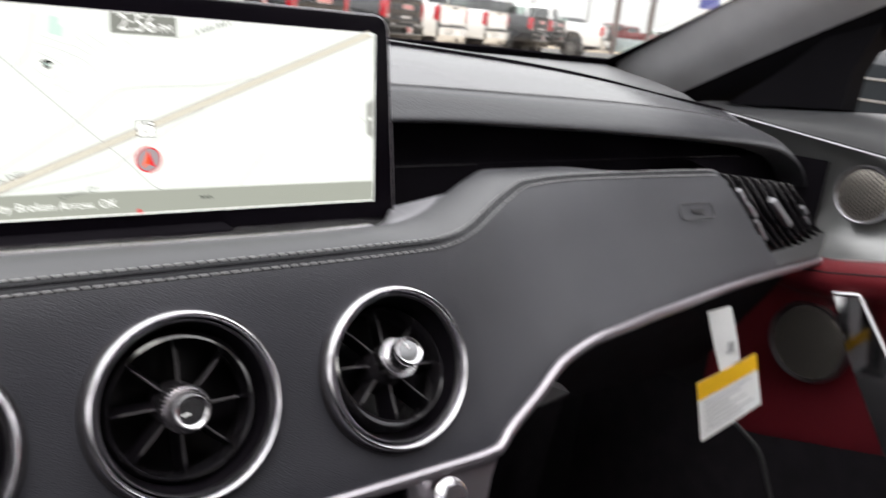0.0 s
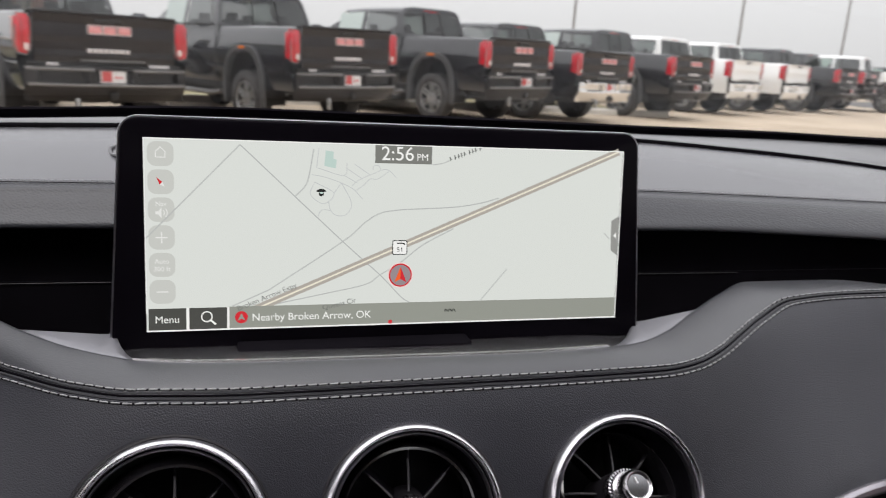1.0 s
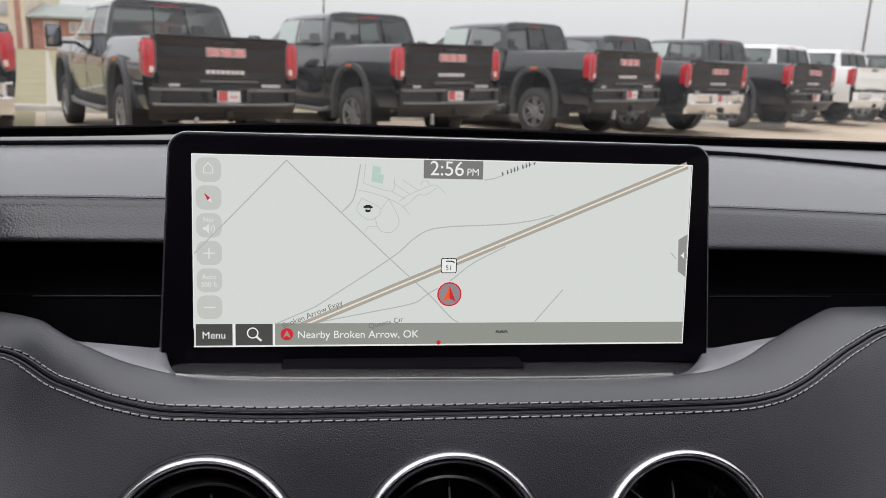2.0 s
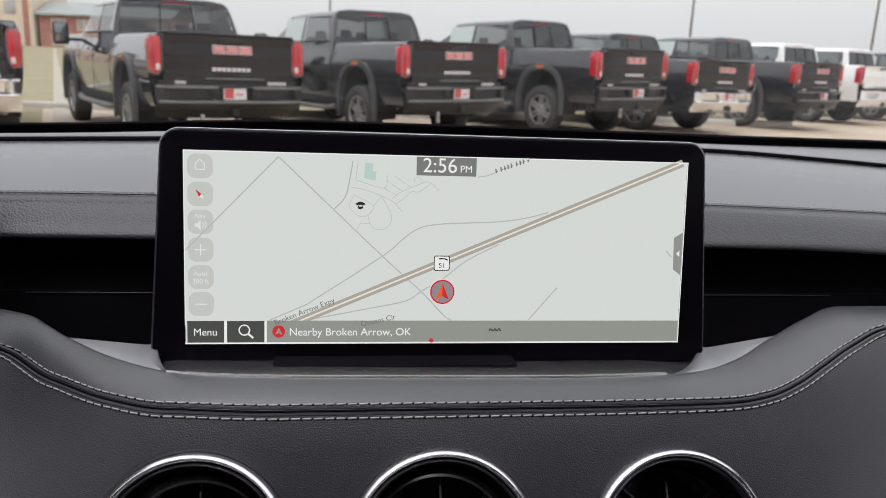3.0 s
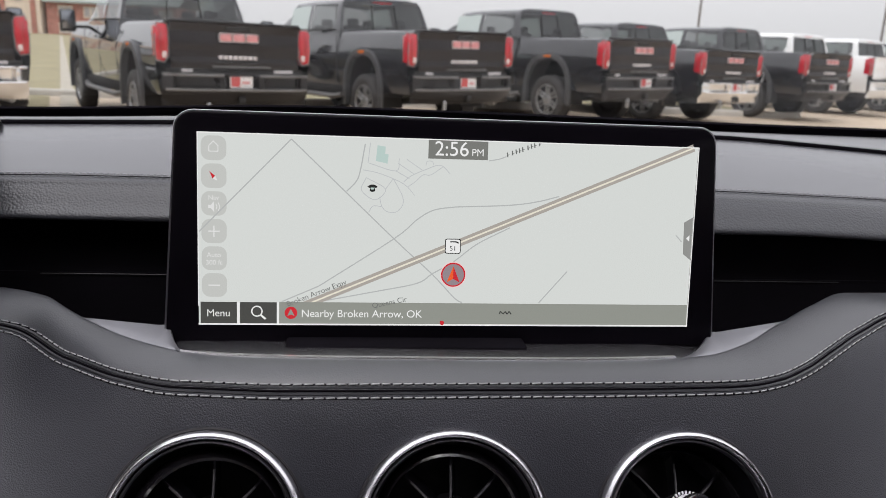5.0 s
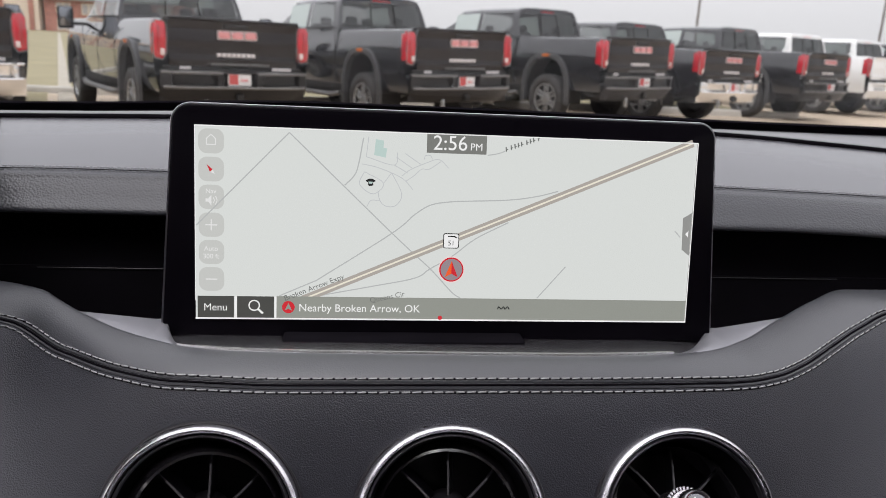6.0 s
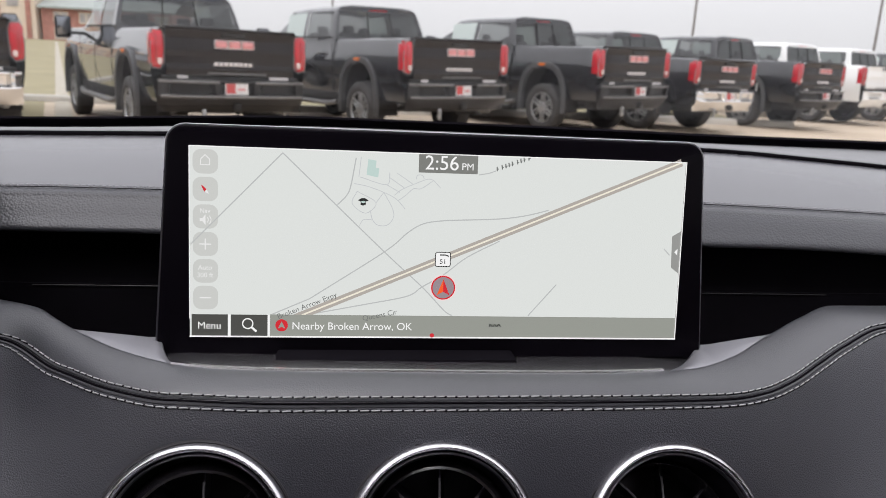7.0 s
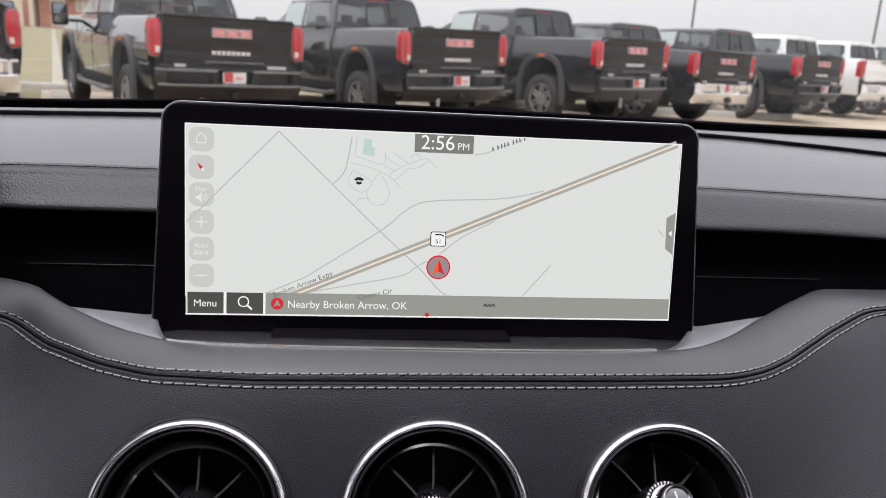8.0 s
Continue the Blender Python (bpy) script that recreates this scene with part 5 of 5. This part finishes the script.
            flare = sheet([[(s * 0.98, y, z), (s * x, y, z), (s * (x + 0.006), (y + v) / 2, (z + w) / 2), (s * x, v, w), (s * 1.02, v, w)] for (y, z), (v, w) in zip(inner, outer)])
            part("wheel_arch", flare, FLARE if flares else paint, t, world=False)
            part("wheel_well", sheet([[(s * x, y, z) for y, z in arch_line(a, 0.01)] for x in (1.02, 0.60)]), UNDER, t, world=False)
            if flares:
                part("marker_lamp", box((0.03, 0.17, 0.045), (s * 1.072, a, 1.165), 0.012), AMBER, t, world=False)
            wheel(t, s, a)
    # rear window in three lights, and the lamp over it
    for u0, u1 in ((-0.93, -0.285), (-0.275, 0.275), (0.285, 0.93)):
        part("rear_window", sheet([[(u * cab_half(z), rake(z) + 0.008, z) for u in (u0, (u0 + u1) / 2, u1)] for z in (1.505, (1.505 + win_top) / 2, win_top)]), REAR_GLASS, t, world=False)
    for u in (-0.28, 0.28):
        part("window_bar", tube([(u * cab_half(z), rake(z), z) for z in (1.50, win_top)], 0.011, 6), UNDER, t, world=False)
    part("high_brake_lamp", box((0.40, 0.03, 0.032), (0, rake(1.95) + 0.005, win_top + 0.040), 0.01), LENS, t, world=False)
    part("roof_lip", tube([(u * cab_half(1.94), rake(1.94), 1.962 - 0.03 * u * u) for u in (-0.95, -0.5, 0, 0.5, 0.95)], 0.018, 8), paint, t, world=False)
    # bumper: one pressed bar with foot steps, a plate recess and a lower skirt
    rows = []
    prof = [(0.02, 0.868), (-0.15, 0.866), (-0.192, 0.852), (-0.200, 0.825), (-0.196, 0.77), (-0.198, 0.71), (-0.205, 0.675), (-0.192, 0.640), (-0.150, 0.560), (-0.105, 0.490), (-0.05, 0.470), (0.02, 0.475)]
    for i in range(61):
        x = -0.985 + 1.97 * i / 60
        row = []
        for y, z in prof:
            r = y + 0.15 * (abs(x) / 0.985) ** 4
            slope = (z - 0.70) * 0.25
            if 0.70 < z < 0.84 and (0.30 + slope < abs(x) < 0.84 or abs(x) < 0.21):
                r += 0.075
            if z < 0.6:
                r += 0.05 * (abs(x) / 0.985) ** 2
            row.append((x, min(r, 0.02), z))
        rows.append(row)
    bump = part("bumper", sheet(rows), bumper_mat, t, world=False)
    edge_mat = bumper_mat if bumper_mat is not BUMPER else BUMPER_EDGE
    bow = lambda x: 0.15 * (abs(x) / 0.985) ** 4
    for s in (-1, 1):
        part("upper_lip", tube([(s * x, -0.196 + bow(x), 0.848) for x in (0.24, 0.4, 0.6, 0.75, 0.88, 0.97)], 0.018, 8), edge_mat, bump, world=False)
        part("corner_step", box((0.46, 0.05, 0.012), (s * 0.58, -0.145, 0.705), 0.004), UNDER, bump, world=False)
    part("lower_lip", tube([(-0.95 + 1.9 * i / 16, -0.205 + bow(-0.95 + 1.9 * i / 16), 0.672) for i in range(17)], 0.017, 8), edge_mat, bump, world=False)
    part("top_tread", box((1.80, 0.14, 0.012), (0, -0.07, 0.872), 0.004), UNDER, bump, world=False)
    part("spare_wheel", lathe([(0.18, 0.09), (0.33, 0.10), (0.38, 0.06), (0.38, -0.06), (0.33, -0.1), (0.18, -0.09)], 28, Matrix.Translation((0, 0.75, 0.52)), closed=True), TYRE, t, world=False)
    for x in (-0.55, 0.55):
        part("leaf_spring", tube([(x, 0.35, 0.55), (x, 1.27, 0.36), (x, 2.2, 0.55)], 0.035, 8), UNDER, t, world=False)
        part("shock_absorber", tube([(x * 0.75, 1.05, 0.42), (x * 0.6, 0.95, 0.80)], 0.03, 8), ALLOY, t, world=False)
    part("shackle", box((0.06, 0.05, 0.16), (-0.42, -0.10, 0.44), 0.015), ALLOY, t, world=False)
    plate = part("licence_plate", box((0.31, 0.012, 0.16), (0, -0.155, 0.775), 0.004), PLATE, bump, world=False)
    if paint is not WHITE:
        part("plate_print", box((0.12, 0.004, 0.12), (-0.08, -0.163, 0.775)), SIGN_RED, plate, world=False)
        part("plate_bar", box((0.10, 0.004, 0.03), (0.06, -0.163, 0.765)), BADGE_RED, plate, world=False)
    part("hitch", box((0.10, 0.20, 0.10), (0, -0.10, 0.545), 0.015), UNDER, t, world=False)
    return t


def wheel(t, s, a):
    m = Matrix.Translation((s * 0.90, a, 0.42)) @ Matrix.Rotation(radians(90 * s), 4, "Y")
    w = part("wheel", lathe([(0.25, 0.09), (0.27, 0.12), (0.31, 0.138), (0.36, 0.140), (0.40, 0.125), (0.418, 0.10), (0.42, 0.06), (0.42, -0.09), (0.40, -0.13), (0.27, -0.10)], 40, m), TYRE, t, "worn dark tyre", world=False)
    part("rim", lathe([(0.265, 0.10), (0.262, 0.122), (0.25, 0.122), (0.240, 0.09), (0.225, -0.02), (0.0, -0.03)], 36, m), RIM_DARK, w, world=False)
    part("rim_edge", lathe([(0.268, 0.112), (0.264, 0.126), (0.250, 0.126), (0.243, 0.105)], 36, m), ALLOY, w, world=False)
    spokes = bmesh.new()
    for k in range(6):
        for e in (-0.032, 0.032):
            own = box((0.185, 0.034, 0.03), (0.155, e, 0.092), 0.008, 1)
            bmesh.ops.transform(own, matrix=m @ Matrix.Rotation(radians(60 * k), 4, "Z"), verts=own.verts)
            join(spokes, own)
    part("spokes", spokes, ALLOY, w, world=False)
    part("hub_cap", lathe([(0.0, 0.122), (0.05, 0.120), (0.075, 0.108), (0.085, 0.07)], 24, m), ALLOY, w, world=False)


PSI = 29.0
black_truck = pickup(BLACK, BROWNISH, BUMPER)
black_chrome = pickup(BLACK, BROWNISH, CHROME_T, flares=False, label="black pickup truck with a chrome bumper parked tail out")
white_truck = pickup(WHITE, WHITE, WHITE, flares=False, label="white pickup truck parked tail out")
DULL_RED = material("dull_red_paint", (0.16, 0.035, 0.035), 0.3, coat=0.4, vary=0.1, vscale=1.5)
red_truck = pickup(DULL_RED, DULL_RED, BUMPER, flares=False, label="dull red pickup truck parked far off")


def park(ob, ll, psi=PSI, first=False, tall=1.0):
    """Stands a truck on the lot so that its near tail lamp is over a place."""
    u = Vector((math.cos(radians(psi)), math.sin(radians(psi)), 0))
    c = Vector((ll[0], ll[1], 0)) + u * 0.99
    mid = c + Vector((-u.y, u.x, 0)) * 2.5
    level = Matrix.Rotation(math.atan2(lot_z(mid.x + 1, mid.y) - lot_z(mid.x - 1, mid.y), 2.0), 4, Vector((0, -1, 0)))
    c.z = lot_z(c.x, c.y)
    m = Matrix.Translation(c) @ level @ Matrix.Rotation(radians(psi), 4, "Z") @ Matrix.Diagonal((0.95, 1, tall, 1))
    if first:
        ob.matrix_basis = m
        return ob
    return copy_thing(ob, m)


park(black_truck, (-2.41, 9.32), 27.8, first=True)
park(black_chrome, (-5.69, 8.74), 27, first=True)
park(black_truck, (0.64, 10.53))
park(black_truck, (3.92, 12.12), 31)
park(black_chrome, (6.05, 13.2), tall=0.93)
park(black_truck, (9.2, 15.15), tall=0.98)
park(white_truck, (0.174 + 0.693 * 17.6, 17.6), first=True)
park(white_truck, (0.209 + 0.785 * 19.2, 19.2))
park(black_truck, (0.246 + 0.882 * 20.6, 20.6))
park(black_truck, (0.241 + 0.928 * 23.0, 23.0))
park(white_truck, (0.268 + 1.055 * 22.5, 22.5), 38)
park(black_truck, (0.308 + 1.08 * 38.0, 38.0), 38)
park(red_truck, (0.308 + 1.185 * 42.0, 42.0), 38, first=True)
park(red_truck, (0.308 + 1.22 * 46.0, 46.0), 38)
park(white_truck, (0.308 + 1.30 * 48.0, 48.0), 38)

# lawn, pale kerb and far building
lawn = thing("lawn", "dry yellowish grass beyond the parked trucks", "lawn", at=(-20, 40, 0), kind="structure")
PALE_STONE = material("pale_concrete", (0.54, 0.51, 0.46), 0.8, vary=0.12, vscale=3, bump=0.3, bscale=40)
part("grass", sheet([[(x, y, lot_z(x, y) + 0.012 + 0.012 * max(0, y - 24)) for y in (16.5, 24, 30, 60, 120)] for x in (-150, -60, -20, -4, -1.2, 1.5, 4.2, 10)]), GRASS, lawn, smooth=0)
part("grass", sheet([[(x if x < -5 else -4.6 - (y - 11.8) * 0.358, y, lot_z(x, y) + 0.010) for y in (11.8, 14, 16.3)] for x in (-40, -11.8, -8, -4.3)]), GRASS, lawn, smooth=0)
kerb = thing("kerb", "pale concrete kerb along the grass", "kerb", at=(-20, 16.4, -0.2), kind="structure")
rows = []
for x in (-60, -30, -4, -1.2, 1.5, 4.2, 10):
    z = lot_z(x, 16.4)
    rows.append([(x, 16.30, z - 0.02), (x, 16.31, z + 0.11), (x, 16.34, z + 0.14), (x, 16.46, z + 0.14), (x, 16.50, z + 0.10), (x, 16.50, z - 0.02)])
part("kerb_stone", sheet(rows), PALE_STONE, kerb)
walkway = thing("walkway", "narrow pale concrete path across the grass", "path", at=(-6, 16, -0.2), kind="structure")
rows = []
for k in range(15):
    y = 11.7 + 5.6 * k
    x = -4.25 - (y - 11.7) * 0.352
    z = lot_z(x, y) + 0.03 + (0.012 * max(0, y - 24) if y > 16.5 else 0.0)
    rows.append([(x - 0.15, y, z - 0.04), (x - 0.14, y, z), (x + 0.14, y, z), (x + 0.15, y, z - 0.04)])
part("slab", sheet(rows), material("tan_path_concrete", (0.38, 0.345, 0.28), 0.85, vary=0.15, vscale=2, bump=0.3, bscale=30), walkway)
BRICK = material("red_brick", (0.40, 0.185, 0.145), 0.85, vary=0.2, vscale=2.0, bump=0.3, bscale=12)
CREAM = material("cream_plaster", (0.66, 0.56, 0.45), 0.85, vary=0.08, vscale=1.0, bump=0.2, bscale=8)
ROOFING = material("grey_green_roof", (0.30, 0.33, 0.31), 0.7, vary=0.1, vscale=1.0)
FAR_PANE = material("pale_far_pane", (0.42, 0.40, 0.40), 0.2, vary=0.3, vscale=0.6)
house = thing("brick_building", "long red brick building with cream bays and a grey-green roof", "building", at=(-45, 100, 0.7))
part("wall", box((15.0, 12, 4.6), (-29.3, 106, 2.3)), BRICK, house, smooth=0)
rows = [[(x, y, z) for x in (-37, -21.2)] for y, z in ((99.2, 4.45), (99.2, 4.7), (104.5, 6.3), (107.5, 6.3), (112.8, 4.7))]
part("roof", sheet(rows), ROOFING, house, smooth=0)
bay = part("bay", box((46, 12, 9.0), (-60.2, 105.3, 4.5)), CREAM, house, "tall cream plastered bays", smooth=0)
for k in range(13):
    x = -38.0 - 3.4 * k
    part("brick_strip", box((0.55, 0.20, 9.0), (x, 99.22, 4.5), 0.03), BRICK, bay)
    for z in (2.3, 5.3):
        part("bay_window", box((1.3, 0.10, 1.7), (x - 1.7, 99.27, z), 0.02), FAR_PANE, bay)
for k in range(5):
    x = -34.6 + 2.9 * k
    for z in (1.6, 3.5):
        w = part("window", box((1.7, 0.12, 1.35), (x, 99.97, z), 0.02), CREAM, house, "pale framed window")
        for e in (-0.40, 0.40):
            part("pane", box((0.62, 0.06, 1.05), (x + e, 99.90, z)), FAR_PANE, w)

# light poles, sign poles, sign and barrier
STEEL = material("galvanised_steel", (0.20, 0.19, 0.18), 0.55, metal=0.4, vary=0.2, vscale=3)


def light_pole(x, y, h=9.0, r=0.09):
    p = thing("light_pole", "tall thin grey parking lot light pole", "light pole", at=(x, y, 0), group="light poles")
    part("base", lathe([(0.0, 0.75), (0.26, 0.75), (0.28, 0.70), (0.28, 0.0)], 20), material("pole_base_concrete", (0.42, 0.40, 0.37), 0.85, vary=0.15, vscale=4), p, world=False)
    part("pole", tube([(0, 0, 0.75), (0, 0, h * 0.5), (0, 0, h)], lambda s: r * (1 - 0.35 * s), 12), STEEL, p, world=False)
    part("arm", tube([(-0.7, 0, h - 0.05), (0.7, 0, h - 0.05)], 0.035, 8), STEEL, p, world=False)
    for s in (-1, 1):
        part("lamp_head", box((0.55, 0.32, 0.12), (s * 0.95, 0, h - 0.02), 0.03), STEEL, p, world=False)
    return p


for az, y in ((0.441, 46.0), (0.701, 44.0), (0.882, 50.0), (1.012, 56.0)):
    light_pole(0.15 + az * y, y)
light_pole(-1.6, 62.0)
for az in (1.083, 1.176):
    y = 33.0
    post = thing("sign_post", "thick brown steel sign post", "sign post", at=(0.3 + az * y, y, 0), group="sign posts")
    part("post", tube([(0, 0, 0), (0, 0, 6), (0, 0, 12)], 0.17, 14), material("brown_steel", (0.16, 0.13, 0.12), 0.6, vary=0.2, vscale=3), post, world=False)
sign = thing("street_sign", "blue and white board on a thin post", "sign", at=(0.38 + 1.339 * 40, 40, 0))
part("post", tube([(0, 0, 0), (0, 0, 2), (0, 0, 4.0)], 0.07, 10), STEEL, sign, world=False)
part("board", box((1.5, 0.12, 1.0), (0, 0, 4.3), 0.03, turn=Matrix.Rotation(radians(-50), 3, "Z")), material("blue_board", (0.07, 0.08, 0.30), 0.5, vary=0.1, vscale=3), sign, world=False)
part("board_base", box((1.5, 0.13, 0.35), (0, 0, 3.65), 0.03, turn=Matrix.Rotation(radians(-50), 3, "Z")), material("white_board", (0.7, 0.7, 0.72), 0.5), sign, world=False)
barrier = thing("barrier", "long low pale blue-grey concrete barrier", "barrier", at=(44, 38, 0))
part("wall", box((9.0, 0.5, 0.95), (43.5, 38.5, 0.475), 0.06, turn=Matrix.Rotation(radians(-35), 3, "Z")), material("blue_grey_concrete", (0.36, 0.42, 0.44), 0.8, vary=0.12, vscale=1.5), barrier)
asphalt = thing("asphalt_lane", "grey asphalt lane beyond the concrete", "road", at=(30, 20, 0), kind="structure")
part("surface", sheet([[(x, y, 0.006) for y in (6, 20, 34)] for x in (26, 50, 140)]), material("grey_asphalt", (0.13, 0.125, 0.12), 0.9, vary=0.2, vscale=0.5, bump=0.4, bscale=30), asphalt, smooth=0)

# dark car standing beside, seen through the side window
car = thing("parked_car", "dark blue-grey car with thin chrome strips parked alongside", "car", at=(4.3, 0.85, 0))
CAR_PAINT = material("dark_blue_grey_paint", (0.007, 0.010, 0.013), 0.25, spec=0.2, vary=0.1, vscale=1.0)
CAR_GLASS = material("dark_car_glass", (0.02, 0.022, 0.024), 0.05, coat=1.0, vary=0.3, vscale=2.6)
half = [(-0.90, 0.30), (-0.94, 0.55), (-0.95, 0.80), (-0.94, 1.0), (-0.91, 1.14), (-0.84, 1.19), (-0.4, 1.215), (0, 1.22)]
ring_row = half + [(-x, z) for x, z in half[-2::-1]]
hull = sheet([[(x * w, y, 0.30 + (z - 0.30) * h) for x, z in ring_row] for y, w, h in ((-2.75, 0.80, 0.62), (-2.70, 0.86, 0.78), (-2.5, 0.95, 0.95), (-1.6, 1.0, 1.0), (0.6, 1.0, 1.0), (1.6, 0.97, 0.90), (1.95, 0.87, 0.76), (2.02, 0.78, 0.60))])
bmesh.ops.holes_fill(hull, edges=hull.edges[:], sides=0)
part("body", hull, CAR_PAINT, car, world=False)
top_row = [(-0.84, 1.17), (-0.80, 1.30), (-0.70, 1.55), (-0.62, 1.63), (-0.3, 1.665), (0, 1.67)]
top_row = top_row + [(-x, z) for x, z in top_row[-2::-1]]
part("roof", sheet([[(x * w, y, 1.17 + (z - 1.17) * h) for x, z in top_row] for y, w, h in ((-2.65, 0.90, 0.05), (-2.3, 0.94, 0.80), (-2.0, 0.98, 0.97), (-1.2, 1.0, 1.0), (-0.75, 0.99, 0.97), (0.02, 0.95, 0.05))]), CAR_PAINT, car, world=False)
for sx in (-1, 1):
    lean = Matrix(((0, -sx * 0.40, sx, sx * (0.822 + 0.40 * 1.24)), (1, 0, 0, 0), (0, 1, 0, 0), (0, 0, 0, 1)))
    for outline in ([(-2.2, 1.24), (-1.36, 1.24), (-1.36, 1.54), (-1.95, 1.52)], [(-1.28, 1.24), (-0.30, 1.24), (-0.72, 1.52), (-1.28, 1.54)]):
        part("window", slab(outline, 0.01, m=lean), CAR_GLASS, car, world=False)
for z in (1.08, 0.99):
    part("chrome_strip", box((0.010, 3.0, 0.008), (-0.945, -0.4, z), 0.002), ALLOY, car, world=False)
for sx in (-1, 1):
    for y in (-1.35, 1.25):
        part("wheel", lathe([(0.0, 0.10), (0.22, 0.11), (0.30, 0.11), (0.33, 0.08), (0.33, -0.1), (0.0, -0.1)], 28, Matrix.Translation((sx * 0.83, y, 0.33)) @ Matrix.Rotation(radians(90 * sx), 4, "Y")), TYRE, car, world=False)
